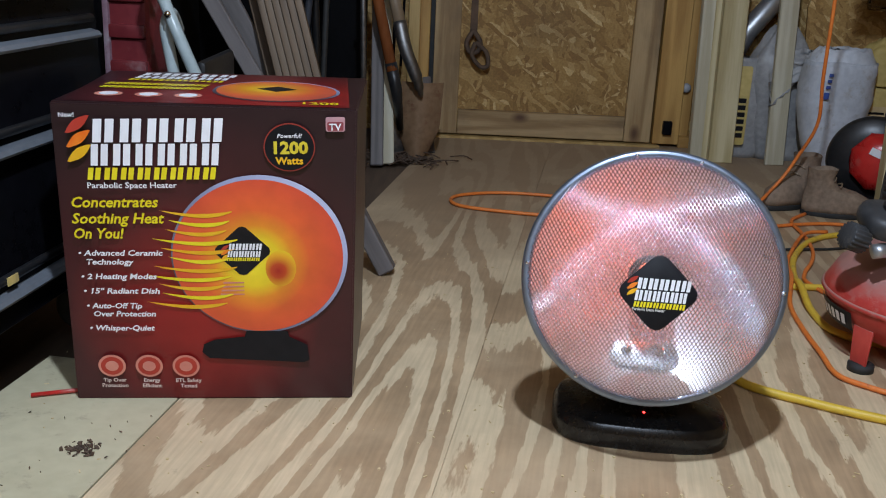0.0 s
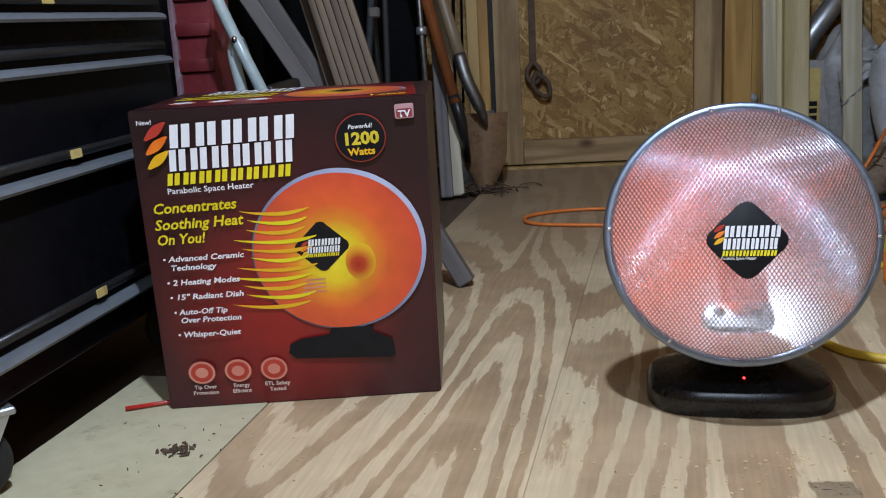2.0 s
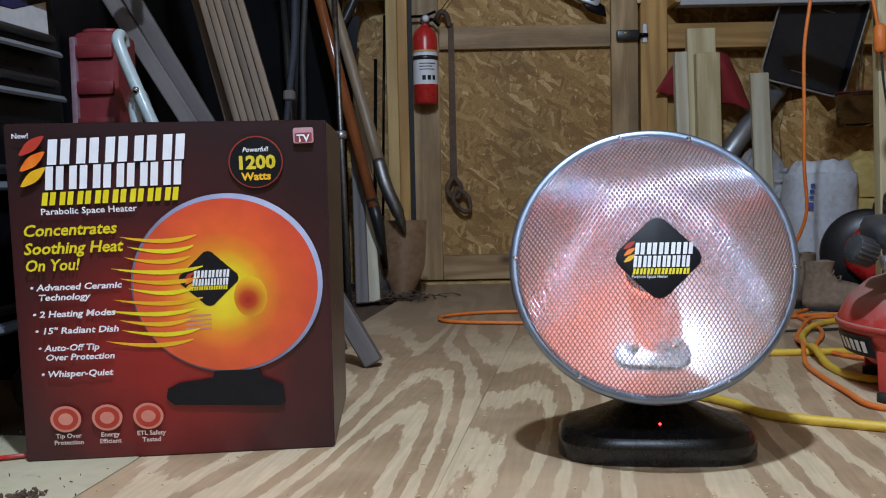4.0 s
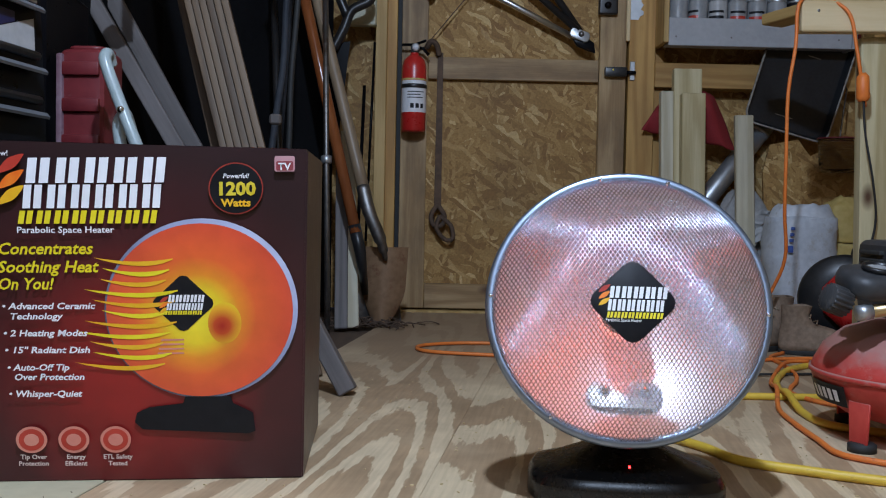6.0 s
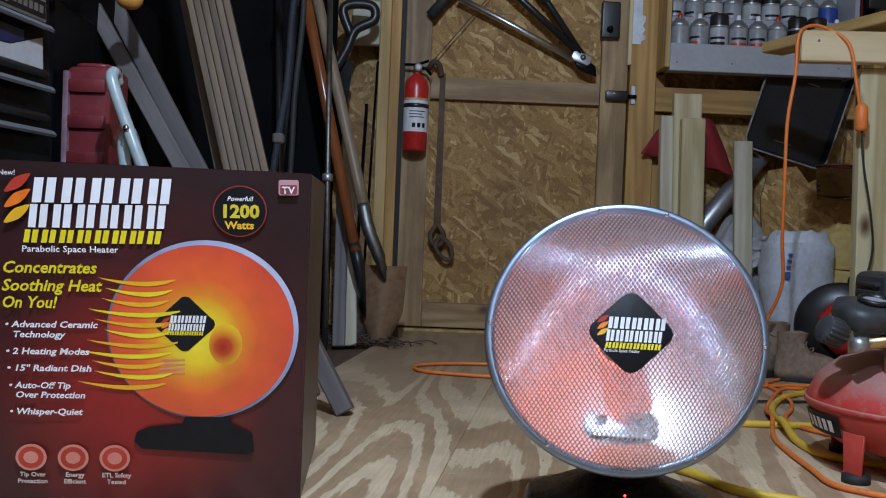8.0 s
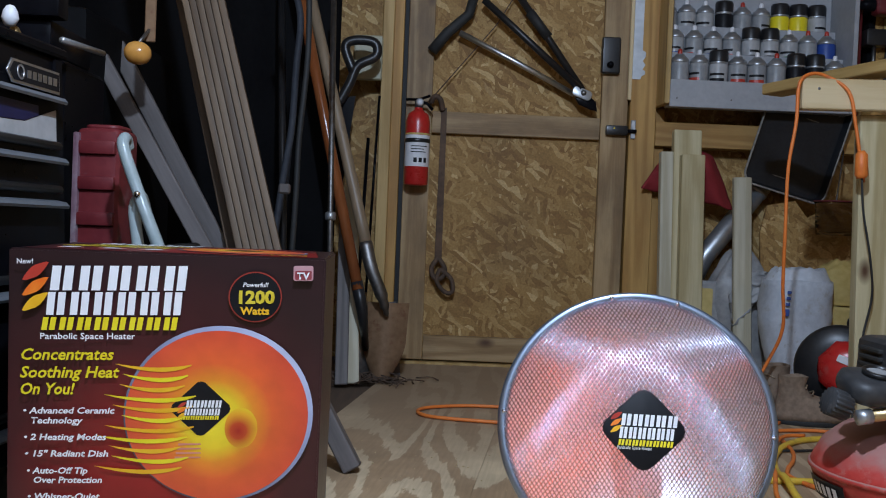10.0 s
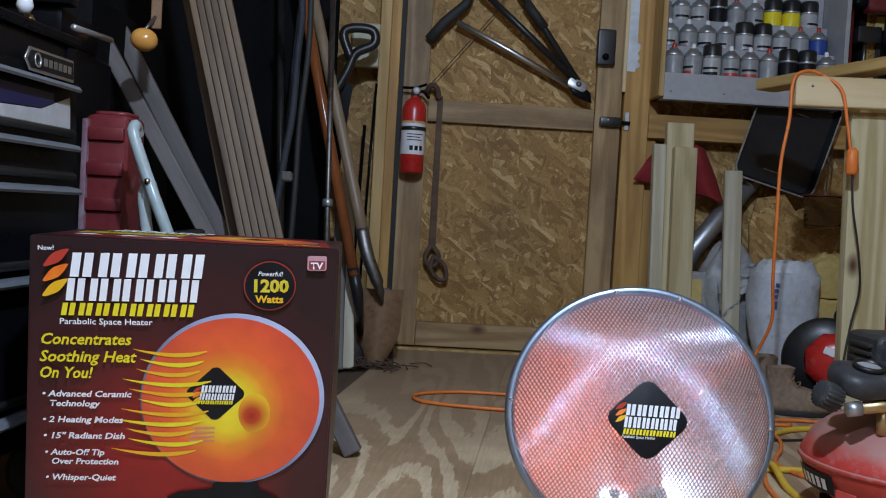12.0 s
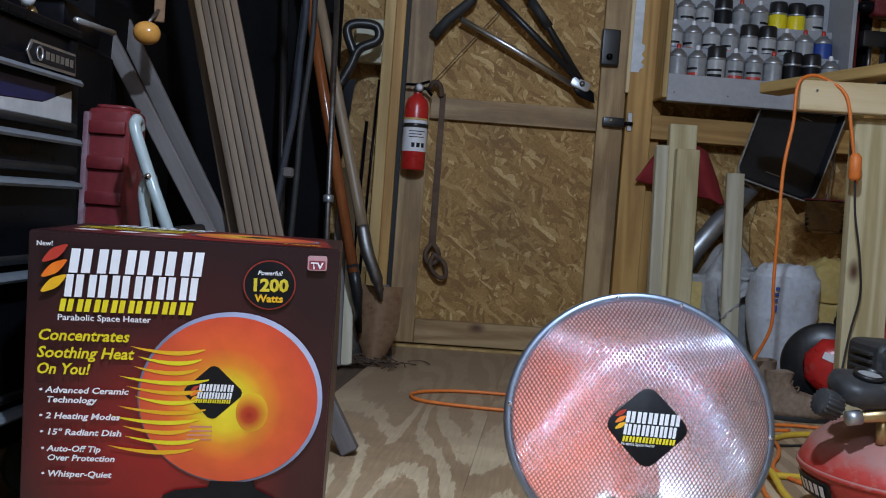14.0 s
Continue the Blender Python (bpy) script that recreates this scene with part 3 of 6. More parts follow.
# ---- the heater ----
def heater():
    th = thing("parabolic_heater", pose(0.9835, 0.597, 0, 0, 0, -5.6), "silver dish heater glowing orange behind its wire guard", "heater")
    # base: a rounded foot, lower and wider in front
    bm = bmesh.new()
    rows = []
    for k, (grow, z) in enumerate(((0.985, 0.0), (1.0, 0.003), (1.0, 0.0215), (0.995, 0.0235), (0.945, 0.0335), (0.93, 0.035), (0.72, 0.045), (0.40, 0.062), (0.24, 0.075))):
        ring = []
        for j in range(56):
            a = j * math.tau / 56
            c, s = math.cos(a), math.sin(a)
            e = 0.36 if z < 0.04 else 0.66
            x = math.copysign(abs(c) ** e, c) * 0.127 * grow
            y = math.copysign(abs(s) ** 0.62, s) * 0.078 * grow
            if s < 0:
                y -= 0.016 * (1 - (x / 0.14) ** 2) * grow
            ring.append(bm.verts.new((x + 0.010, y + 0.078, z)))
        rows.append(ring)
    for a, b in zip(rows, rows[1:]):
        for j in range(56):
            bm.faces.new((a[j], a[(j + 1) % 56], b[(j + 1) % 56], b[j]))
    bm.faces.new(rows[-1])
    bm.faces.new(rows[0])
    smooth(bm, 24)
    base = part("base", bm, FOOT_PLASTIC, th, "glossy black plastic foot")
    part("indicator_light", lathe([(0, 0.0016), (0.0011, 0.0013), (0.0017, 0)], 12), LED, base, "lit red indicator", pose(0.010, 0.014, 0.0473, 30, 0, 0))
    part("neck", lathe([(0.044, 0.05), (0.036, 0.075), (0.032, 0.12), (0.034, 0.16)], 28, sy=0.8), BLACK_PLASTIC, th, m=pose(0.006, 0.080, 0))
    head = pose(0, 0, 0.251, 90 - 15, 0, 0) @ Matrix.Diagonal((0.925, 0.905, 1, 1))
    R = 0.189
    # local z looks out of the dish
    dish = part("dish", lathe([(r, -0.060 + 1.79 * r * r) for r in (0.0, 0.02, 0.04, 0.06, 0.08, 0.10, 0.12, 0.14, 0.16, 0.175, 0.183)], 96), REFLECTOR, th, "polished reflector dish", head)
    part("back_shell", lathe([(0.0, -0.104), (0.07, -0.098), (0.13, -0.07), (0.17, -0.03), (0.187, -0.004)], 64), BLACK_PLASTIC, th, m=head)
    part("motor_housing", lathe([(0.0, -0.16), (0.045, -0.157), (0.058, -0.14), (0.062, -0.09)], 36), BLACK_PLASTIC, th, m=head)
    prof = [(0.178, -0.006), (0.189, -0.007), (0.1905, 0.0), (0.189, 0.0065), (0.186, 0.0085), (0.178, 0.008), (0.176, 0.005), (0.178, -0.006)]
    ring = part("rim", lathe(prof, 96), RIM, th, "rolled aluminium rim", head)
    for turn in (-2, 73, 102, 177, 237, 300):
        a = math.radians(turn)
        part("rim_screw", lathe([(0, 0.0035), (0.0022, 0.003), (0.0036, 0.0)], 10), GUARD, ring, m=Matrix.Translation((0.1825 * math.cos(a), 0.1825 * math.sin(a), 0.0080)))
    # element: ceramic core with glowing coils, and its bracket
    part("heating_element", lathe([(0, 0.062), (0.014, 0.060), (0.024, 0.052), (0.028, 0.036), (0.028, -0.04), (0.024, -0.058)], 32), HOT, th, "glowing orange ceramic element", head)
    coil = [(0.0305 * math.cos(a), 0.0305 * math.sin(a), -0.050 + 0.0150 * a / math.tau) for a in np.linspace(0, math.tau * 6, 150)]
    part("element_coil", tube(coil, 0.0022, 6), STEEL, th, m=head)
    plate = part("mounting_plate", slab(rounded(-0.050, 0.050, -0.020, 0.020, 0.018), 0.003, 0.001, m=pose(0, -0.118, -0.028, -21, 0, 0)), REFLECTOR, th, m=head)
    for x in (-0.027, 0.027):
        part("plate_screw", lathe([(0, 0.009), (0.005, 0.007), (0.0085, 0.0)], 14), CHROME, plate, m=pose(x, -0.112, -0.0255, -21, 0, 0))
    part("warning_print", slab(rounded(-0.018, 0.018, -0.003, 0.003, 0.001), 0.0008, m=pose(0, -0.130, -0.0225, -21, 0, 0)), DARK_INK, plate)
    # guard: two families of wire bent over a dome, cut away round the badge
    H = 0.098

    def lift(x, y):
        q = min(1.0, (x * x + y * y) / (0.183 ** 2))
        return H * (1 - q ** 1.75) + 0.004

    bm = bmesh.new()
    for turn in (math.radians(57), math.radians(-57)):
        dx, dy = math.cos(turn), math.sin(turn)
        nx, ny = -dy, dx
        for k in range(-38, 39):
            off = k * 0.0048
            reach = math.sqrt(max(0.0, 0.183 ** 2 - off * off))
            if reach < 0.01:
                continue
            count = max(6, int(reach * 2 / 0.006))
            prev = None
            for j in range(count + 1):
                s = -reach + 2 * reach * j / count
                x, y = off * nx + s * dx, off * ny + s * dy
                z = lift(x, y)
                w = 0.00074
                sag = 0.009 * z / H
                vs = [bm.verts.new((x + nx * p * w, y + ny * p * w - sag, z + q * w)) for p, q in ((1, 0), (0, 1), (-1, 0), (0, -1))]
                if prev:
                    for a, b in ((0, 1), (1, 2), (2, 3), (3, 0)):
                        bm.faces.new((prev[a], prev[b], vs[b], vs[a])).smooth = True
                prev = vs
    tagged(part("wire_guard", bm, GUARD, th, "bright expanded wire guard", head), kind="stuff")
    # badge: a black rounded lozenge on the crown of the guard
    half = 0.0525
    out = []
    for k in range(4):
        a = math.pi / 2 * k
        tip, nxt = Vector((math.cos(a), math.sin(a))) * half, Vector((math.cos(a + math.pi / 2), math.sin(a + math.pi / 2))) * half
        prev = Vector((math.cos(a - math.pi / 2), math.sin(a - math.pi / 2))) * half
        p, q = tip.lerp(prev, 0.22), tip.lerp(nxt, 0.22)
        for t in (0, 0.25, 0.5, 0.75, 1):
            out.append(tuple(p.lerp(tip, t).lerp(tip.lerp(q, t), t) * 1.10))
    at = head @ Matrix.Translation((-0.005, -0.0125, H + 0.0055))
    badge = part("badge", slab(out, 0.003, 0.0008), DARK_INK, th, "black lozenge badge with a printed logo", at)
    logo(badge, 0.0514, 0.0034)
    return th


def flame(parent, x, y, w, h, z):
    """The printed flame sign: three bent tongues."""
    for k, mt in enumerate((RED_INK, ORANGE_INK, AMBER_INK)):
        cy = y - h * (0.20 + 0.30 * k)
        line = [(x + w * (0.08 + 0.88 * t), cy + h * (0.17 * math.sin(math.pi * (t - 0.5)) + 0.05 * math.sin(math.tau * t)), h * 0.12 * math.sin(math.pi * min(1, t * 1.02)) ** 0.7) for t in np.linspace(0, 1, 13)]
        outline = [(a, b + c) for a, b, c in line] + [(a, b - c) for a, b, c in line[::-1][1:-1]]
        part("flame_mark", slab(outline, 0), mt, parent, m=Matrix.Translation((0, 0, z)))


def letters_bar(parent, count, x, y, w, h, z, mt, lean=0.0, gap=0.20, base=Matrix()):
    """A brand line drawn as plain upright bars, a pair for each letter."""
    step = w / count
    bar = step * (1 - gap) * 0.42
    me = mesh_of("brand_bar", slab([(0, 0), (bar, 0), (bar + lean * h, h), (lean * h, h)], 0), mt)
    at = base @ Matrix.Translation((x, y, z))
    for k in range(count):
        for shift in (0, step * (1 - gap) - bar):
            ob = new("brand_bar", me)
            ob.parent, ob.matrix_basis = parent, at @ Matrix.Translation((k * step + shift, 0, 0))


def logo(parent, k, z):
    """The maker's sign, on a lozenge whose half width is k: flame, two white lines of bars, a yellow one and small words."""
    flame(parent, -0.84 * k, 0.42 * k, 0.32 * k, 0.54 * k, z)
    letters_bar(parent, 5, -0.555 * k, 0.08 * k, 1.40 * k, 0.29 * k, z, WHITE_INK, 0.12)
    letters_bar(parent, 6, -0.60 * k, -0.235 * k, 1.35 * k, 0.28 * k, z, WHITE_INK, 0.12)
    letters_bar(parent, 8, -0.62 * k, -0.41 * k, 1.34 * k, 0.145 * k, z, YELLOW_INK, 0.2)
    lettering("Parabolic Space Heater", 0.0058, -0.64 * k, -0.50 * k, z, parent, WHITE_INK, bold=0.01, width=0.84 * k)


heater()


# ---- the heater's carton ----
BW, BH, BD, LEAN = 0.398, 0.443, 0.325, 0.012


def face_x(px):
    return (px + 8) / 546 * BW


def face_y(py):
    return (853 - py) / 577 * BH


def carton():
    th = thing("heater_carton", pose(0.172, 0.655, 0, 0, 0, 7.0), "closed dark maroon printed carton of a dish heater on the plywood", "carton")
    maroon = print_ink("maroon_print", None, None, (face_x(235), 0, face_y(672)), 0.30, 0.34,
                       [(0.0, (0.32, 0.014, 0.012)), (0.25, (0.24, 0.012, 0.011)), (0.60, (0.062, 0.010, 0.012)), (1.0, (0.024, 0.009, 0.011))])
    side = surface("maroon_side", (0.050, 0.028, 0.026), (0.085, 0.052, 0.046), 0.36, big=3, wear=(0.13, 0.085, 0.07))
    bm = bmesh.new()
    n = 9
    grid = {}

    def vert(i, j, k):
        # soft bulge of the card panels, corners kept
        u, v, w = i / n, j / n, k / n
        lean = LEAN * w
        x = u * (BW + 0.005) - 0.006 * w * (1 - u) + 0.022 * v
        y = v * BD - lean
        z = w * BH
        bul = 0.006
        if j == 0:
            y -= bul * math.sin(math.pi * u) * math.sin(math.pi * w)
        if i == n:
            x += bul * math.sin(math.pi * v) * math.sin(math.pi * w)
        if i == 0:
            x -= bul * math.sin(math.pi * v) * math.sin(math.pi * w)
        key = (i, j, k)
        if key not in grid:
            grid[key] = bm.verts.new((x, y, z))
        return grid[key]

    for a in range(n):
        for b in range(n):
            for q in (((a, 0, b), (a + 1, 0, b), (a + 1, 0, b + 1), (a, 0, b + 1)), ((a, n, b), (a + 1, n, b), (a + 1, n, b + 1), (a, n, b + 1)),
                      ((0, a, b), (0, a + 1, b), (0, a + 1, b + 1), (0, a, b + 1)), ((n, a, b), (n, a + 1, b), (n, a + 1, b + 1), (n, a, b + 1)),
                      ((a, b, 0), (a + 1, b, 0), (a + 1, b + 1, 0), (a, b + 1, 0)), ((a, b, n), (a + 1, b, n), (a + 1, b + 1, n), (a, b + 1, n))):
                bm.faces.new([vert(*c) for c in q])
    bmesh.ops.recalc_face_normals(bm, faces=bm.faces)
    sharp = [e for e in bm.edges if len(e.link_faces) == 2 and e.calc_face_angle(0) > 0.9]
    bmesh.ops.bevel(bm, geom=sharp, offset=0.0022, segments=2, affect="EDGES")
    smooth(bm, 55)
    body = part("carton_body", bm, maroon, th)
    body.data.materials.append(side)
    for f in body.data.polygons:
        if f.normal.y > -0.3 and f.normal.z < 0.3:
            f.material_index = 1
    # artwork plane of the front: x along the face, y up it
    lean = math.degrees(math.atan2(LEAN, BH))
    F = Matrix.Translation((0, -0.0068, 0)) @ pose(0, 0, 0, 90 + lean, 0, 0)

    def ink(name, outline, mt, z, label=""):
        return part(name, slab(outline, 0), mt, body, label, F @ Matrix.Translation((0, 0, z)))

    def words(t, px, py, cap, mt, wide=None, shear=0.0, bold=0.012, align="LEFT"):
        lettering(t, cap / 577 * BH / 0.70, face_x(px), face_y(py), 0.0022, body, mt, bold=bold, shear=shear, align=align, width=wide and wide / 546 * BW, base=F)

    cx, cy, rx, ry = face_x(358), face_y(560), 173 / 546 * BW, 159 / 577 * BH
    rimink = print_ink("rim_print", None, None, (face_x(470), face_y(440), 0), 0.25, 0.3, [(0.0, (0.55, 0.6, 0.8)), (0.5, (0.36, 0.40, 0.60)), (1.0, (0.05, 0.05, 0.07))])
    ink("dish_rim_print", ellipse(cx, cy, rx, ry, 72), rimink, 0.0004)
    hot = print_ink("dish_print", None, None, (face_x(350), face_y(566), 0), 0.15, 0.3,
                    [(0.0, (0.90, 0.76, 0.03)), (0.24, (0.90, 0.64, 0.02)), (0.37, (0.85, 0.28, 0.02)), (0.52, (0.78, 0.125, 0.028)), (0.8, (0.72, 0.085, 0.035)), (1.0, (0.66, 0.075, 0.045))])
    ink("dish_print", ellipse(cx - 0.0022, cy - 0.0020, rx * 0.965, ry * 0.962, 72), hot, 0.0008)
    shade = print_ink("cone_print", None, None, (face_x(396), face_y(582), 0), 0.030, 0.3, [(0.0, (0.42, 0.015, 0.01)), (0.35, (0.58, 0.07, 0.015)), (0.80, (0.86, 0.42, 0.02)), (1.0, (0.89, 0.58, 0.02))])
    ink("cone_print", ellipse(face_x(398), face_y(585), 0.022, 0.028, 32), shade, 0.0012)
    for k in range(4):
        y = face_y(617 + 8 * k)
        ink("glint_print", [(face_x(284 - 2 * k), y), (face_x(325), y + 0.001), (face_x(325), y + 0.003), (face_x(284 - 2 * k), y + 0.003)], PINK_INK, 0.0012)
    h = 50 / 546 * BW
    loz = []
    bx, by = face_x(324), face_y(550)
    for k in range(4):
        a = math.pi / 2 * k
        for d, q in ((-0.30, 0.835), (-0.14, 0.93), (0.0, 0.955), (0.14, 0.93), (0.30, 0.835)):
            loz.append((bx + h * 1.13 * q * math.cos(a + d), by + h * 1.08 * q * math.sin(a + d)))
    ink("badge_print", loz, DARK_INK, 0.0014)
    flame(body, 0, 0, 0.014, 0.024, 0)
    for o in [c for c in body.children if c.name.startswith("flame_mark")]:
        o.matrix_basis = F @ Matrix.Translation((face_x(280), face_y(537), 0.0018))
    for (cnt, px, py, w, hh, mt) in ((5, 297, 548, 66, 13, WHITE_INK), (6, 294, 562, 66, 12, WHITE_INK), (8, 288, 570, 70, 7, YELLOW_INK)):
        letters_bar(body, cnt, face_x(px), face_y(py), w / 546 * BW, hh / 577 * BH, 0.0018, mt, 0.15, base=F)
    # printed foot
    ink("foot_print", [(face_x(a), face_y(b)) for a, b in ((236, 762), (240, 745), (262, 735), (322, 728), (326, 716), (408, 716), (412, 728), (448, 745), (452, 778), (440, 783), (250, 775))], DARK_INK, 0.0006)
    # heat streaks
    for k in range(11):
        y0 = 470 + 18.5 * k
        x0 = (168, 182, 176, 150, 164, 180, 150, 136, 160, 164, 134)[k]
        x1 = 318 - 3 * abs(k - 4) - (k % 3) * 9
        pts_t = [(face_x(x0 + (x1 - x0) * t), face_y(y0 + 9 * math.sin(t * 2.3) - 1.0 - 5 * t ** 2)) for t in np.linspace(0, 1, 10)]
        pts_b = [(face_x(x0 + (x1 - x0) * t), face_y(y0 + 9 * math.sin(t * 2.3) + 21 * (t * (1.02 - t)) ** 0.8 * (0.4 + t) - 5 * t ** 2)) for t in np.linspace(0, 1, 10)]
        ink("heat_streak", pts_t + pts_b[1:][::-1], YELLOW_INK if k % 2 else AMBER_INK, 0.0016 + 0.0001 * (k % 2))
    # sign of the maker
    flame(body, 0, 0, 0.038, 0.070, 0)
    for o in [c for c in body.children if c.name.startswith("flame_mark")][3:]:
        o.matrix_basis = F @ Matrix.Translation((face_x(0), face_y(285), 0.0015))
    for (cnt, px, py, w, hh, mt, ln) in ((5, 52, 338, 252, 44, WHITE_INK, 0.10), (6, 46, 382, 248, 41, WHITE_INK, 0.08), (8, 38, 409, 246, 23, YELLOW_INK, 0.15)):
        letters_bar(body, cnt, face_x(px), face_y(py), w / 546 * BW, hh / 577 * BH, 0.0015, mt, ln, gap=0.24, base=F)
    words("New!", -6, 290, 9, WHITE_INK, 28)
    words("Parabolic Space Heater", 36, 425, 11, WHITE_INK, 167)
    for t, y, w in (("Concentrates", 462, 162), ("Soothing Heat", 494, 174), ("On You!", 524, 94)):
        words(t, 2, y, 20, YELLOW_INK, w, 0.22, 0.022)
    for t, x, y, w in (("• Advanced Ceramic", 8, 559, 160), ("Technology", 22, 577, 90), ("• 2 Heating Modes", 10, 607, 144), ("• 15\" Radiant Dish", 12, 637, 146),
                       ("• Auto-Off Tip", 16, 668, 106), ("Over Protection", 28, 685, 120), ("• Whisper-Quiet", 18, 715, 126)):
        words(t, x, y, 11, WHITE_INK, w, 0.18, 0.026)
    ink("ring_print", ellipse(face_x(420), face_y(349), 49.3 / 546 * BW, 45.3 / 577 * BH, 48), RING_INK, 0.0006)
    ink("disc_print", ellipse(face_x(420), face_y(349), 47 / 546 * BW, 43 / 577 * BH, 48), DARK_INK, 0.0010)
    words("Powerful!", 420, 331, 8, WHITE_INK, None, 0.2, 0.015, "CENTER")
    words("1200", 420, 360, 22, GOLD_INK, 66, 0, 0.04, "CENTER")
    words("Watts", 420, 380, 13, AMBER_INK, 54, 0, 0.035, "CENTER")
    ink("mark_print", rounded(face_x(490), face_x(527), face_y(320), face_y(293), 0.003), MAUVE_INK, 0.0008)
    ink("mark_print", rounded(face_x(493), face_x(524), face_y(318), face_y(302), 0.002), ROSE_INK, 0.0012)
    words("TV", 508, 317, 12, WHITE_INK, 24, 0, 0.03, "CENTER")
    for cxp, top, low in ((56, "Tip Over", "Protection"), (129, "Energy", "Efficient"), (202, "ETL Safety", "Tested")):
        ink("icon_print", ellipse(face_x(cxp), face_y(793), 27 / 546 * BW, 24 / 577 * BH, 36), PINK_INK, 0.0006)
        ink("icon_print", ellipse(face_x(cxp), face_y(793), 22 / 546 * BW, 19.5 / 577 * BH, 36), RED_INK, 0.0010)
        ink("icon_print", ellipse(face_x(cxp), face_y(793), 13 / 546 * BW, 11 / 577 * BH, 24), PINK_INK, 0.0014)
        words(top, cxp + 4, 827, 8, PINK_TEXT, None, 0, 0.02, "CENTER")
        words(low, cxp + 4, 839, 8, PINK_TEXT, None, 0, 0.02, "CENTER")
    # the artwork is laid a little askew on the panel
    (a0, ax, ay, axy), (b0, bx_, by_, bxy) = (0.0083, 0.9902, -0.008, -0.0306), (0.0147, -0.011, 0.9455, 0.0996)
    back = F.inverted()
    for o in body.children:
        if o.data.users > 1:
            o.data = o.data.copy()
        home = o.matrix_basis.inverted() @ F
        for v in o.data.vertices:
            x, y, z = back @ o.matrix_basis @ v.co
            v.co = home @ Vector((a0 + ax * x + ay * y + axy * x * y, b0 + bx_ * x + by_ * y + bxy * x * y, z))
    # print of the top flap
    T = Matrix.Translation((0, -LEAN, BH + 0.0006)) @ Matrix.Diagonal((1, BD / 0.335, 1, 1))

    def top_ink(name, outline, mt, z=0.0):
        return part(name, slab(outline, 0), mt, body, m=T @ Matrix.Translation((0, 0, z)))

    topcol = print_ink("top_print", None, None, (0.29, 0.10, 0), 0.30, 0.34, [(0.0, (0.36, 0.012, 0.01)), (0.6, (0.12, 0.010, 0.011)), (1.0, (0.03, 0.009, 0.011))])
    top_ink("top_print", rounded(0.006, BW - 0.006, 0.008, 0.327, 0.002), topcol)
    top_ink("dish_rim_print", ellipse(0.285, 0.145, 0.094, 0.105, 60), rimink, 0.0006)
    top_ink("dish_print", ellipse(0.285, 0.145, 0.089, 0.099, 60), hot_top(), 0.0010)
    top_ink("badge_print", [(0.285 + 0.03 * math.cos(a), 0.16 + 0.028 * math.sin(a)) for a in np.linspace(0, math.tau, 5)[:-1]], DARK_INK, 0.0014)
    for cnt, x, y, w, hh, mt in ((5, 0.065, 0.275, 0.15, 0.030, WHITE_INK), (6, 0.06, 0.238, 0.145, 0.030, WHITE_INK), (8, 0.055, 0.215, 0.145, 0.016, YELLOW_INK)):
        letters_bar(body, cnt, x, y, w, hh, 0.0012, mt, 0.1, base=T)
    for y, w in ((0.165, 0.15), (0.13, 0.145)):
        letters_bar(body, 14, 0.03, y, w, 0.022, 0.0012, YELLOW_INK, 0.2, base=T)
    for x in (0.055, 0.11, 0.165):
        top_ink("icon_print", ellipse(x, 0.075, 0.019, 0.022, 30), PINK_INK, 0.0008)
        top_ink("icon_print", ellipse(x, 0.075, 0.013, 0.016, 30), WHITE_INK, 0.0012)
    lettering("1200", 0.028, 0.322, 0.022, 0.0012, body, YELLOW_INK, bold=0.02, base=T)
    return th


PINK_TEXT = surface("cream_ink", (0.66, 0.52, 0.46), (0.72, 0.58, 0.52), 0.35, relief=0.0)


def hot_top():
    return print_ink("dish_print_top", None, None, (0.27, 0.16, 0), 0.10, 0.3, [(0.0, (0.86, 0.62, 0.02)), (0.4, (0.82, 0.30, 0.02)), (0.8, (0.74, 0.12, 0.04)), (1.0, (0.60, 0.10, 0.05))])


carton()


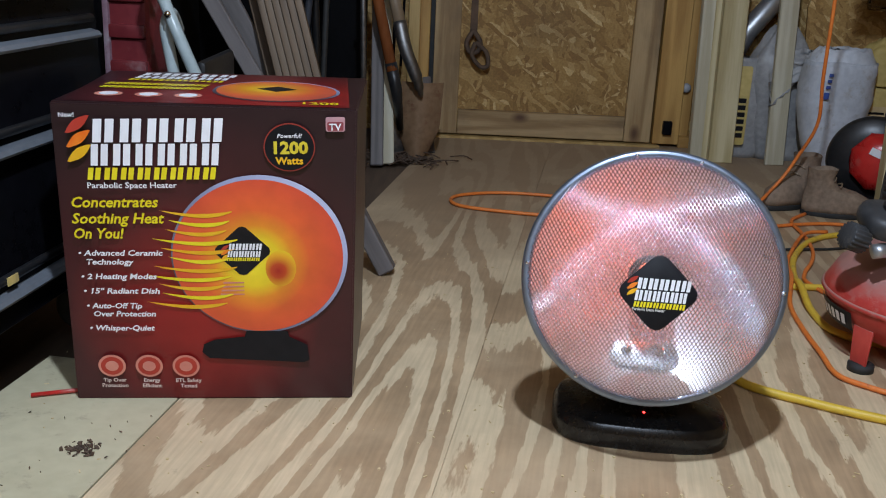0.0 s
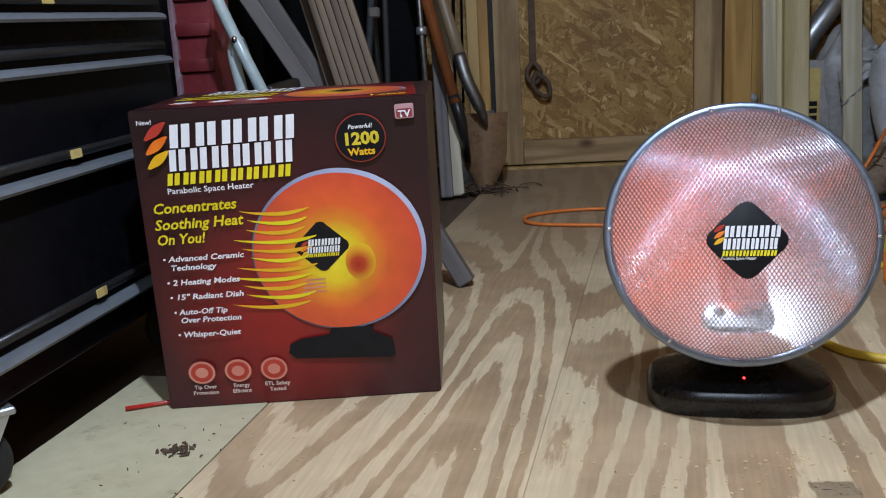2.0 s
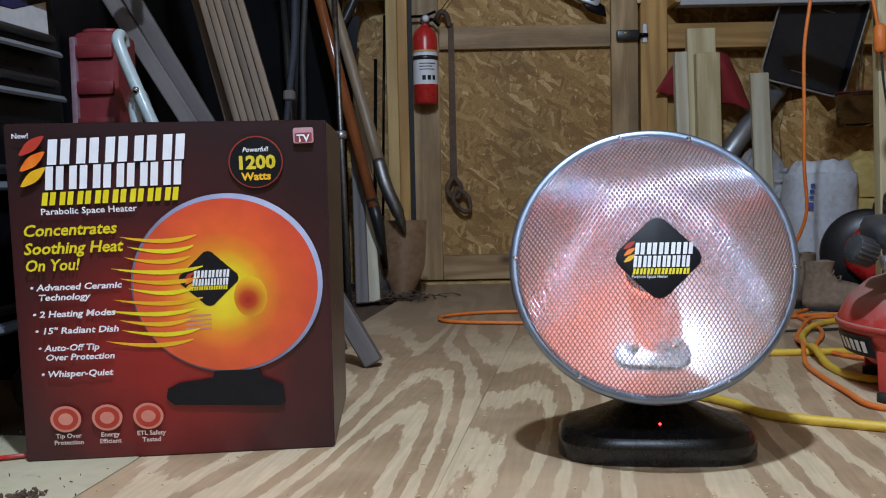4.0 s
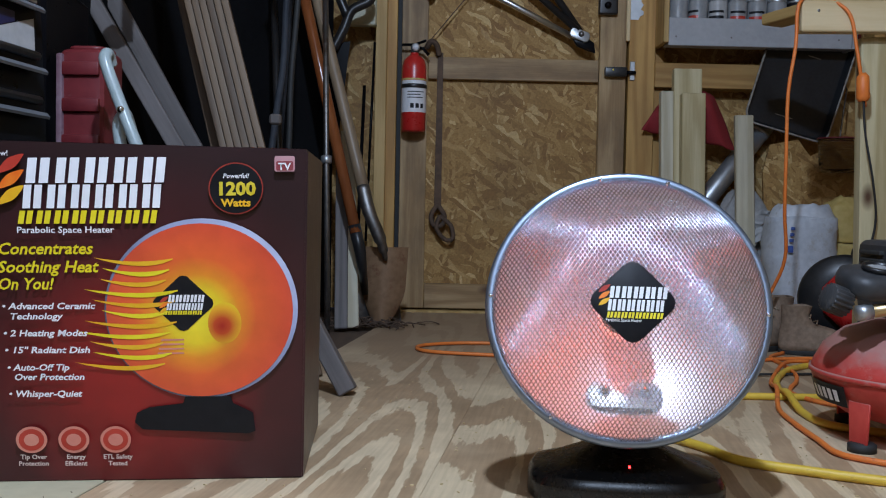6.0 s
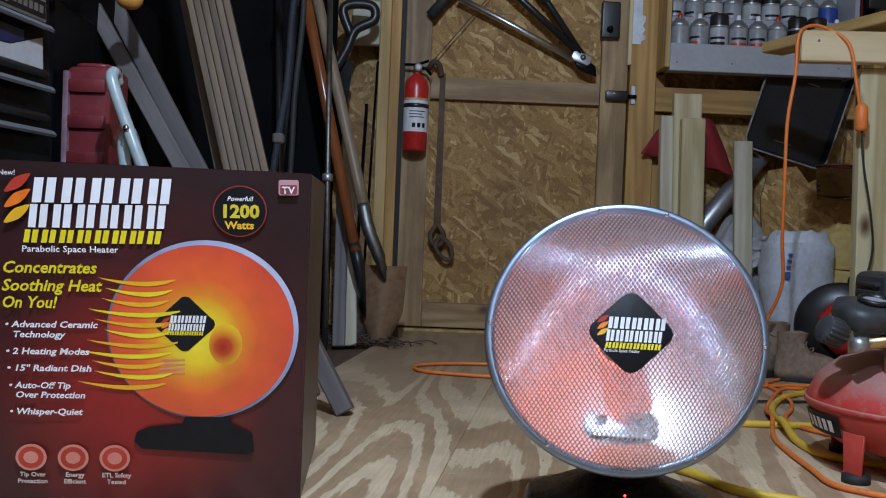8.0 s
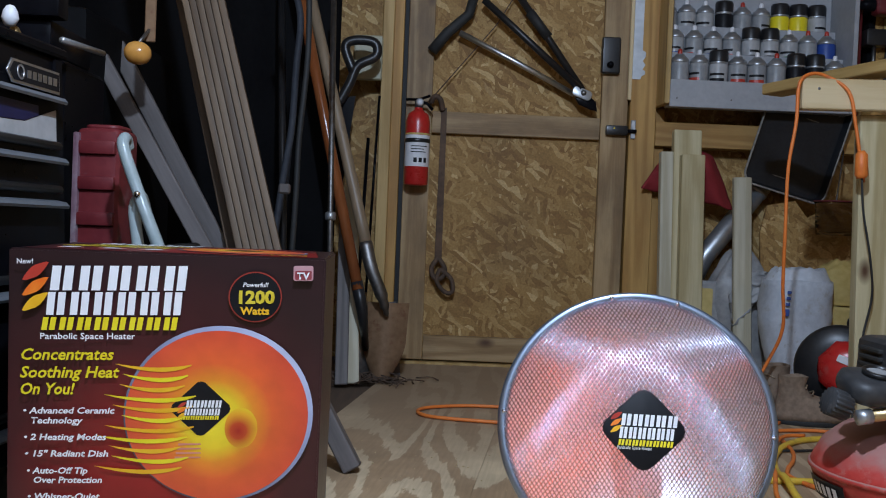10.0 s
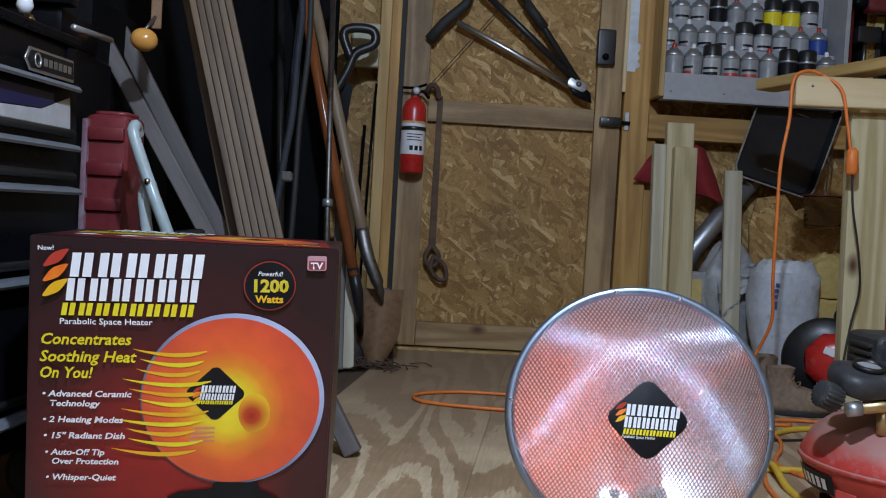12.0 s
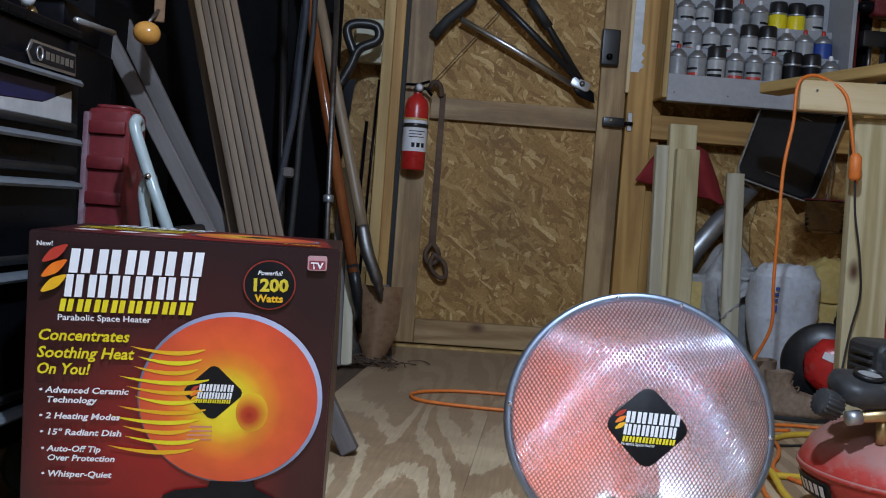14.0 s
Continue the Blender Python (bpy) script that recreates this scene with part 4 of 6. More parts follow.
# ---- tool cabinet on casters ----
def tool_cabinet():
    at = pose(0.058, 0.360, 0, 0, 0, 90 - 6.3)
    th = thing("tool_cabinet", at, "black steel rolling tool cabinet with aluminium drawer pulls", "tool cabinet")
    x0, x1 = -0.066, 0.640
    part("cabinet_body", block(x0, x1, 0.0, 0.46, 0.112, 0.742, 0.006, 2), BLACK_STEEL, th)
    part("corner_post", block(x0, x0 + 0.028, -0.004, 0.02, 0.112, 0.742, 0.003), BLACK_STEEL, th)
    part("corner_post", block(x1 - 0.028, x1, -0.004, 0.02, 0.112, 0.742, 0.003), BLACK_STEEL, th)
    levels = (0.163, 0.362, 0.500, 0.570, 0.667)
    low = 0.116
    for k, z in enumerate(levels):
        d = part("drawer_front", block(x0 + 0.03, x1 - 0.03, -0.010, 0.01, low, z + 0.026, 0.003), BLACK_STEEL, th)
        prof = [(0.0, 0.0), (-0.015, -0.003), (-0.020, -0.009), (-0.018, -0.013), (-0.013, -0.007), (0.0, -0.008)]
        bm = bmesh.new()
        rings = [[bm.verts.new((x, -0.010 + a, z + b + 0.010)) for a, b in prof] for x in (x0 + 0.036, x1 - 0.036)]
        for j in range(len(prof)):
            bm.faces.new((rings[0][j], rings[0][(j + 1) % 6], rings[1][(j + 1) % 6], rings[1][j]))
        bm.faces.new(rings[0])
        bm.faces.new(rings[1])
        part("drawer_pull", bm, SILVER, d, "aluminium drawer pull")
        if k < 4:
            part("drawer_lip", tube([(x0 + 0.036, -0.013, z + 0.027), (x1 - 0.036, -0.013, z + 0.027)], 0.007, 8), BLACK_PLASTIC, d)
        if k in (0, 1, 3):
            part("paper_tag", block(0.266, 0.292, -0.0225, -0.0205, z + 0.021, z + 0.033, 0), YELLOW_BAG, d, "yellowed paper tag")
        low = z + 0.029
    # picture sticker on the upper drawer, badge above it
    pic = part("sticker", slab([(0.28, 0.601), (0.598, 0.601), (0.598, 0.655), (0.50, 0.627), (0.28, 0.618)], 0.0006, m=pose(0, -0.0115, 0, 90, 0, 0)), CAN_WHITE, th, "torn white and blue sticker")
    part("sticker_print", slab([(0.28, 0.619), (0.50, 0.628), (0.54, 0.640), (0.54, 0.655), (0.28, 0.655)], 0.0006, m=pose(0, -0.0125, 0, 90, 0, 0)), NAVY_INK, pic)
    bad = part("badge", slab([(0.447, 0.697), (0.462, 0.680), (0.606, 0.680), (0.606, 0.716), (0.462, 0.716)], 0.003, 0.001, m=pose(0, -0.012, 0, 90, 0, 0)), ALU, th, "silver edged maker's badge")
    part("badge_face", slab([(0.453, 0.697), (0.465, 0.6845), (0.602, 0.6845), (0.602, 0.7115), (0.465, 0.7115)], 0.001, m=pose(0, -0.0152, 0, 90, 0, 0)), DARK_INK, bad)
    part("badge_mark", lathe([(0.0085, 0), (0.0115, 0.001), (0.0085, 0.002), (0.0085, 0)], 20), ALU, bad, m=pose(0.482, -0.0165, 0.698, 90, 0, 0))
    letters = mesh_of("badge_bar", slab([(0, 0), (0.011, 0), (0.011, 0.012), (0, 0.012)], 0.0006), ALU)
    for k in range(6):
        ob = new("badge_bar", letters)
        ob.parent, ob.matrix_basis = bad, pose(0.501 + k * 0.016, 0.0180, 0.692, 90, 0, 0)
    part("cabinet_top", block(x0 - 0.006, x1 + 0.006, -0.01, 0.466, 0.743, 0.760, 0.004), BLACK_STEEL, th)
    for x in (0.012, 0.56):
        for y in (0.034, 0.40):
            c = part("caster_fork", block(x + 0.010, x + 0.062, y - 0.022, y + 0.022, 0.102, 0.1115, 0.002), ZINC, th, "zinc caster bracket")
            for s in (-1, 1):
                part("fork_cheek", slab([(0.022, 0.104), (0.056, 0.104), (0.034, 0.066), (0.016, 0.038), (0.000, 0.036), (0.004, 0.056)], 0.002, m=Matrix.Translation((x, y + s * 0.0165, 0)) @ pose(0, 0, 0, 90, 0, 0)), ZINC, c)
            w = lathe([(0.006, -0.011), (0.044, -0.011), (0.048, -0.007), (0.048, 0.007), (0.044, 0.011), (0.006, 0.011)], 28, m=pose(x + 0.004, y, 0.0485, 90, 0, 0))
            part("wheel", w, BLACK_RUBBER, c, "black rubber caster wheel")
            part("hub", lathe([(0, -0.0125), (0.010, -0.0125), (0.026, -0.0118), (0.032, -0.0105)], 20, m=pose(x + 0.004, y, 0.0485, 90, 0, 0)), ZINC, c)

            swivel = Matrix.Translation((x, y, 0)) @ Matrix.Rotation(math.radians(-38), 4, "Z") @ Matrix.Translation((-x, -y, 0))
            for o in (c, *c.children):
                o.data.transform(swivel)

    # the whole cabinet stands a little askew, tipped back from its front
    tip = Matrix.Identity(4)
    tip[1][2] = 0.05
    for o in th.children_recursive:
        o.data.transform(o.matrix_basis.inverted() @ tip @ o.matrix_basis) if o.data.users == 1 else None


tool_cabinet()

# on the cabinet: a black bench vise and a bulb-handled tool
vise = thing("bench_vise", pose(-0.045, 1.16, 0.0, 0, 0, 0), "dark steel bench vise on a stand", "vise")
part("vise_stand", block(-0.10, 0.06, 0.06, 0.30, 0.0, 0.78, 0.01), BLACK_STEEL, vise)
part("vise_body", block(-0.09, 0.05, 0.02, 0.24, 0.781, 0.845, 0.012, 2), BLACK_STEEL, vise)
part("jaw", block(-0.11, 0.07, 0.0, 0.05, 0.846, 0.90, 0.006, 2), BLACK_STEEL, vise)
part("screw_bar", tube([(0.085, -0.02, 0.80), (0.085, 0.20, 0.815)], 0.006, 10), ZINC, vise)
for k, (x, z, r) in enumerate(((0.005, 0.872, 0.014), (0.004, 0.842, 0.013))):
    sock = solo("glass_bulb", lathe([(0, 0), (r * 0.6, 0.002), (r, 0.014), (r * 0.8, 0.026), (r * 0.45, 0.034), (0, 0.036)], 18), (PAPER, BRASS)[k], pose(x + 0.01, 0.98 + 0.02 * k, 0.760 + (0.030 if k == 0 else 0)), "small pale bulb lying on the cabinet", "bulb")

knob = thing("chisel", pose(0.068, 1.50, 0.842), "tool with a round amber handle hanging in the dark", "chisel")
part("handle", lathe([(0.0255 * math.sin(a) ** 0.9, -0.029 * math.cos(a)) for a in np.linspace(0, math.pi, 15)], 28, m=pose(0, 0, 0, 0, 98, 0)), GOLD_WOOD, knob, "glossy amber wooden handle")
part("blade", block(-0.002, 0.022, 0.05, 0.056, 0.034, 0.30, 0.002), RUST, knob, "dull orange flat bar")
part("hanger", tube([(0.0, 0.0, 0.02), (0.008, 0.052, 0.06)], 0.004, 8), STEEL, knob)


# ---- red plastic tool case standing on end ----
def red_case():
    th = thing("plastic_case", pose(0.086, 1.29, 0, 0, 0, -4), "red ribbed plastic case standing on its end", "case")
    part("case_shell", block(-0.050, 0.036, -0.05, 0.05, 0.0, 0.655, 0.016, 3), RED_PLASTIC, th)
    for k in range(9):
        z = 0.06 + 0.068 * k
        part("rib", block(-0.042, 0.030, -0.058, -0.045, z, z + 0.026, 0.005, 2, ), RED_PLASTIC, th)
    part("edge_band", block(-0.052, -0.040, -0.058, -0.03, 0.02, 0.645, 0.004, 2), SCUFFED, th, "scuffed pale edge of the case")
    part("end_cap", slab(rounded(-0.040, 0.030, -0.04, 0.04, 0.02), 0.010, 0.004, m=Matrix.Translation((0, 0, 0.652))), RED_PLASTIC, th)


red_case()


# ---- folded white tubular stool ----
def folding_stool():
    th = thing("folding_stool", pose(0, 0, 0), "folded white tubular steel stool leaning behind the carton", "stool")
    part("leg_frame", tube(spline([(0.162, 1.150, 0.612), (0.162, 1.138, 0.626), (0.164, 1.118, 0.626), (0.168, 1.105, 0.606), (0.198, 1.10, 0.53), (0.240, 1.09, 0.435), (0.42, 1.09, 0.012)], 8), 0.0108, 14), WHITE_TUBE, th)
    part("leg_frame", tube(spline([(0.180, 1.22, 0.49), (0.184, 1.18, 0.515), (0.188, 1.145, 0.525), (0.184, 1.125, 0.505), (0.190, 1.122, 0.46), (0.21, 1.12, 0.35), (0.27, 1.12, 0.012)], 8), 0.0108, 14), WHITE_TUBE, th)
    part("rivet", lathe([(0, 0.004), (0.004, 0.003), (0.006, 0)], 12, m=pose(0.199, 1.087, 0.528, 90, 0, 0)), CHROME, th)
    part("seat", block(0.225, 0.245, 1.16, 1.40, 0.05, 0.44, 0.012, 2), BLACK_PLASTIC, th, "black stool seat")


folding_stool()

# ---- boards that lean in the corner ----
lean = "leaning boards"
board("fence_board", (0.466, 1.56, 0.0), (-0.080, 1.692, 0.866), 0.036, 0.020, GREY_BOARD, "greyed narrow board leaning in the corner", group=lean)
board("fence_board", (0.456, 1.70, 0.0), (-0.086, 1.81, 0.925), 0.040, 0.020, GREY_BOARD, "greyed narrow board leaning in the corner", group=lean)
board("pine_strip", (0.370, 1.62, 0.0), (-0.035, 1.92, 1.42), 0.030, 0.024, TRIM_WOOD, "brown pine strip leaning in the corner", group=lean)


def moulding(i):
    p0, p1 = (0.408 + 0.0185 * i, 1.53 - 0.006 * i, 0.0), (-0.030 + 0.0185 * i, 1.865 - 0.006 * i, 1.45)
    m, length = along(p0, p1, (0.1, -1, 0))
    bm = block(-0.0082, 0.0082, -0.016, 0.016, 0, length, 0.0040, 2)
    return solo("moulding_strip", bm, TRIM_WOOD, m, "brown moulded trim strip in a leaning bundle", "trim strip", "bundle of trim strips")


for i in range(6):
    moulding(i)
solo("bundle_tie", block(-0.012, 0.014, -0.012, 0.012, -0.012, 0.012, 0.004), GREY_BOARD, pose(0.372, 1.66, 0.567), "small grey wooden block wedged beside trim strips", "wood block")

# foot of a leaning bracket behind the carton
brk = thing("wooden_bracket", pose(0, 0, 0), "grey angled wooden bracket standing on the plywood", "bracket")
m, L = along((0.575, 1.295, 0.018), (0.47, 1.32, 0.20), (0, -1, 0))
part("brace", block(-0.018, 0.018, -0.02, 0.02, -0.014, L, 0.003), GREY_BOARD, brk, m=m)

# pale paint specks trodden into the floor in front of the heater
rnd = random.Random(23)
bm = bmesh.new()
for k in range(110):
    x, y = 0.98 + rnd.gauss(0, 0.10), 0.42 + rnd.gauss(0, 0.05)
    if k > 80:
        x, y = rnd.uniform(0.35, 1.45), rnd.uniform(0.15, 1.0)
    r, n = rnd.uniform(0.0008, 0.0026) * (1.0 if k < 100 else 0.7), 7
    a0 = rnd.random() * 6
    ring = [bm.verts.new((x + r * rnd.uniform(0.6, 1.3) * math.cos(a0 + i * math.tau / n), y + r * rnd.uniform(0.6, 1.5) * math.sin(a0 + i * math.tau / n), 0.0016)) for i in range(n)]
    foot = [bm.verts.new((v.co.x, v.co.y, 0.0)) for v in ring]
    bm.faces.new(ring)
    for i in range(n):
        bm.faces.new((ring[i], foot[i], foot[(i + 1) % n], ring[(i + 1) % n]))
tagged(solo("paint_specks", bm, BRIGHT_PINE, Matrix(), "pale paint specks and crumbs on the plywood", "debris"), kind="stuff")

# ---- long-handled tools by the door ----
tools = "long-handled tools by the door"


def spade():
    th = thing("spade", pose(0, 0, 0), "rusty flat spade with an ash handle against the wall", "spade", tools)
    top, sock, neck = (0.268, 2.608, 1.35), (0.544, 2.40, 0.356), (0.580, 2.405, 0.27)
    part("handle", tube([top, (0.385, 2.52, 0.93), (0.499, 2.434, 0.52), sock], [0.017, 0.018, 0.019, 0.019], 14), HANDLE_WOOD, th, "bare ash handle")
    part("socket", tube(spline([(0.522, 2.417, 0.435), sock, neck, (0.598, 2.432, 0.205)], 6), [0.021] * 7 + [0.020] * 6 + [0.015] * 3 + [0.009] * 2 + [0.004], 14), STEEL, th, "worn steel socket")
    bm = bmesh.new()
    n = 10
    rows = []
    for j in range(n + 1):
        t = j / n
        row = []
        for i in range(n + 1):
            u = i / n * 2 - 1
            half = 0.068 * (1 - 0.45 * max(0, t - 0.62) ** 1.3 / 0.29)
            x = 0.598 + u * half - 0.012 * t
            row.append(bm.verts.new((x, 2.435 + 0.035 * abs(u) ** 1.5 + 0.02 * (1 - t), 0.245 - 0.240 * t + 0.018 * (abs(u) ** 2) * t)))
        rows.append(row)
    for a, b in zip(rows, rows[1:]):
        for i in range(n):
            bm.faces.new((a[i], a[i + 1], b[i + 1], b[i]))
    ext = bmesh.ops.extrude_face_region(bm, geom=bm.faces[:])
    bmesh.ops.translate(bm, vec=(0, 0.003, 0), verts=[v for v in ext["geom"] if isinstance(v, bmesh.types.BMVert)])
    smooth(bm, 40)
    part("spade_blade", bm, RUST, th, "rusty orange steel blade")


def shovel():
    th = thing("shovel", pose(0, 0, 0), "shovel with a varnished red-brown handle beside the spade", "shovel", tools)
    part("handle", tube([(0.243, 2.552, 1.35), (0.365, 2.463, 0.86), (0.508, 2.359, 0.29)], 0.0175, 14), VARNISH, th, "glossy red-brown varnished handle")
    part("ferrule", tube([(0.502, 2.364, 0.315), (0.522, 2.36, 0.235), (0.535, 2.43, 0.10)], [0.0195, 0.018, 0.010], 12), BLACK_PLASTIC, th)
    part("shovel_blade", slab(rounded(-0.05, 0.05, 0, 0.20, 0.03), 0.003, 0.001, m=pose(0.50, 2.47, 0.004, 84, 0, 20)), STEEL, th)


spade()
shovel()
for k, (p0, p1, r, mt, txt) in enumerate((((0.432, 2.30, 0.0), (0.385, 2.50, 1.20), 0.009, STEEL, "dull steel pole standing by the wall"), ((0.30, 2.30, 0.0), (0.20, 2.60, 1.30), 0.012, BLACK_PLASTIC, "black tool pole in the dark corner"),
                                          ((0.24, 2.35, 0.0), (0.28, 2.60, 1.30), 0.010, DULL_HOSE, "dull grey tool pole in the dark corner"))):
    solo("tool_pole", tube([p0, p1], r, 12), mt, Matrix(), txt, "pole", tools)
solo("pole_clamp", lathe([(0.013, 0), (0.017, 0.003), (0.017, 0.022), (0.013, 0.025), (0.013, 0)], 16), ZINC, pose(0.4125, 2.383, 0.50, -9, -2, 0), "steel clamp round the pole", "clamp")
board("garden_stake", (0.500, 2.36, 0.0), (0.455, 2.62, 0.62), 0.045, 0.012, TREATED_GREY, "pale greenish stake behind the shovel", "stake", group=tools)
board("garden_stake", (0.470, 2.33, 0.0), (0.44, 2.60, 0.55), 0.040, 0.012, GREY_BOARD, "greyed stake behind the shovel", "stake", group=tools)
board("garden_stake", (0.63, 2.56, 0.0), (0.60, 2.80, 0.22), 0.030, 0.012, GREY_BOARD, "short greyed stake beside the spade", "stake", group=tools)
solo("garden_hose", tube(spline([(0.27, 1.95, 0.012), (0.29, 1.97, 0.3), (0.318, 2.0, 0.60), (0.336, 2.0, 0.74), (0.342, 2.0, 0.90), (0.345, 2.02, 1.05), (0.30, 2.05, 1.18)], 8), 0.0095, 10), DULL_HOSE, Matrix(), "dull grey hose hanging in the dark corner", "hose")
solo("garden_hose", tube(spline([(0.33, 2.03, 0.008), (0.34, 2.03, 0.25), (0.350, 2.03, 0.55), (0.352, 2.04, 0.72), (0.366, 2.05, 0.95), (0.36, 2.06, 1.2)], 8), 0.008, 10), BLACK_RUBBER, Matrix(), "black hose hanging in the dark corner", "hose")

# dry leaves and roots on the floor by the spade
rnd = random.Random(4)
bm = bmesh.new()
for k in range(60):
    x, y = rnd.gauss(0.53, 0.07), rnd.gauss(2.44, 0.05)
    tube(spline([(x, y, 0.004), (x + rnd.uniform(-0.05, 0.05), y + rnd.uniform(-0.02, 0.02), rnd.uniform(0.006, 0.03)), (x + rnd.uniform(-0.09, 0.09), y + rnd.uniform(-0.04, 0.04), 0.004)], 3), 0.0022, 4, bm)
tagged(solo("dry_roots", bm, LEATHER, Matrix(), "dry brown roots and stalks on the floor", "debris"), kind="stuff")

# hanging bow saw with a black D handle, on a white plate
saw = thing("bow_saw", pose(0, 0, 0), "saw with a black plastic grip hanging on the wall", "saw")
part("grip", tube(spline([(0.395, 2.70, 0.90), (0.43, 2.70, 0.97), (0.455, 2.70, 1.03), (0.515, 2.70, 1.065), (0.508, 2.70, 1.11), (0.44, 2.70, 1.115), (0.41, 2.70, 1.09), (0.44, 2.70, 1.01)], 6), 0.0165, 12), BLACK_PLASTIC, saw, "black D-shaped grip")
part("saw_blade", slab([(0, 0), (0.05, 0.01), (0.012, -0.34), (-0.02, -0.32)], 0.002, m=pose(0.40, 2.72, 0.92, 90, 0, 0)), BLACK_STEEL, saw)
solo("switch_plate", block(0.43, 0.53, 2.826, 2.868, 1.005, 1.16, 0.004), CREAM_PAINT, Matrix(), "cream painted block on the stud", "wall block")

# near-black sheet and block added to keep the corner dark; neither is seen
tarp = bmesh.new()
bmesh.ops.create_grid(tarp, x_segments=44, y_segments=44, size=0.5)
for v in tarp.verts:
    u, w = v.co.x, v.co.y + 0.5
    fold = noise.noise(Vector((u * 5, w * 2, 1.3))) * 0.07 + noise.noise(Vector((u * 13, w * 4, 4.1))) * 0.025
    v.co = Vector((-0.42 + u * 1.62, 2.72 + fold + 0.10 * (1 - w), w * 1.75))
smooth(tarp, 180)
solo("black_tarp", tarp, DARK_FILL, Matrix(), "near-black sheet added to keep the corner dark", "tarp").modifiers.new("thick", "SOLIDIFY").thickness = 0.004
solo("storage_bin", block(-0.55, -0.06, 1.55, 2.30, 0.0, 0.95, 0.02, 2), DARK_FILL, Matrix(), "near-black block added to keep the corner dark behind the cabinet", "bin")

# things on the near floor
board("pine_post", (0.052, 0.215, 0.0), (-0.115, 0.205, 0.85), 0.089, 0.038, BROWN_PINE, "brown pine post leaning beside the cabinet", "post")
solo("panel_offcut", block(-0.14, 0.02, -0.004, 0.004, 0, 0.16, 0.002), WHITE_PAINT, pose(0.034, 0.268, 0.0, -6, 0, 12), "white panel offcut standing by the casters", "panel")
solo("red_pencil", tube([(0.105, 0.650, 0.0055), (0.205, 0.690, 0.0055)], 0.0035, 6), RED_PAINT, Matrix(), "thin red pencil lying on the pale sheet", "pencil")
bm = bmesh.new()
for k in range(92):
    x, y = rnd.gauss(0.232, 0.010), rnd.gauss(0.508, 0.008)
    if k >= 70:
        x, y = rnd.uniform(0.12, 0.30), rnd.uniform(0.25, 0.62)
    s = rnd.uniform(0.001, 0.003) * (1.0 if k < 70 else 0.55)
    bmesh.ops.create_icosphere(bm, subdivisions=1, radius=s, matrix=pose(x, y, 0.002 + rnd.uniform(0, 0.003), rnd.uniform(0, 180), rnd.uniform(0, 180), 0) @ Matrix.Diagonal((2.2, 1, 0.5, 1)))
tagged(solo("dirt_clump", bm, LEATHER, Matrix(), "small clump of dark dirt on the pale sheet", "debris"), kind="stuff")
bm = bmesh.new()
for k in range(420):
    x, y = rnd.uniform(0.05, 1.5), rnd.uniform(0.05, 1.6)
    s = rnd.uniform(0.0006, 0.0018)
    bmesh.ops.create_cube(bm, size=1, matrix=pose(x, y, 0.0012, 0, 0, rnd.uniform(0, 180)) @ Matrix.Diagonal((s * rnd.uniform(1, 5), s, 0.0012, 1)))
tagged(solo("sawdust_chips", bm, BRIGHT_PINE, Matrix(), "pale wood chips scattered over the plywood", "wood chips"), kind="stuff")


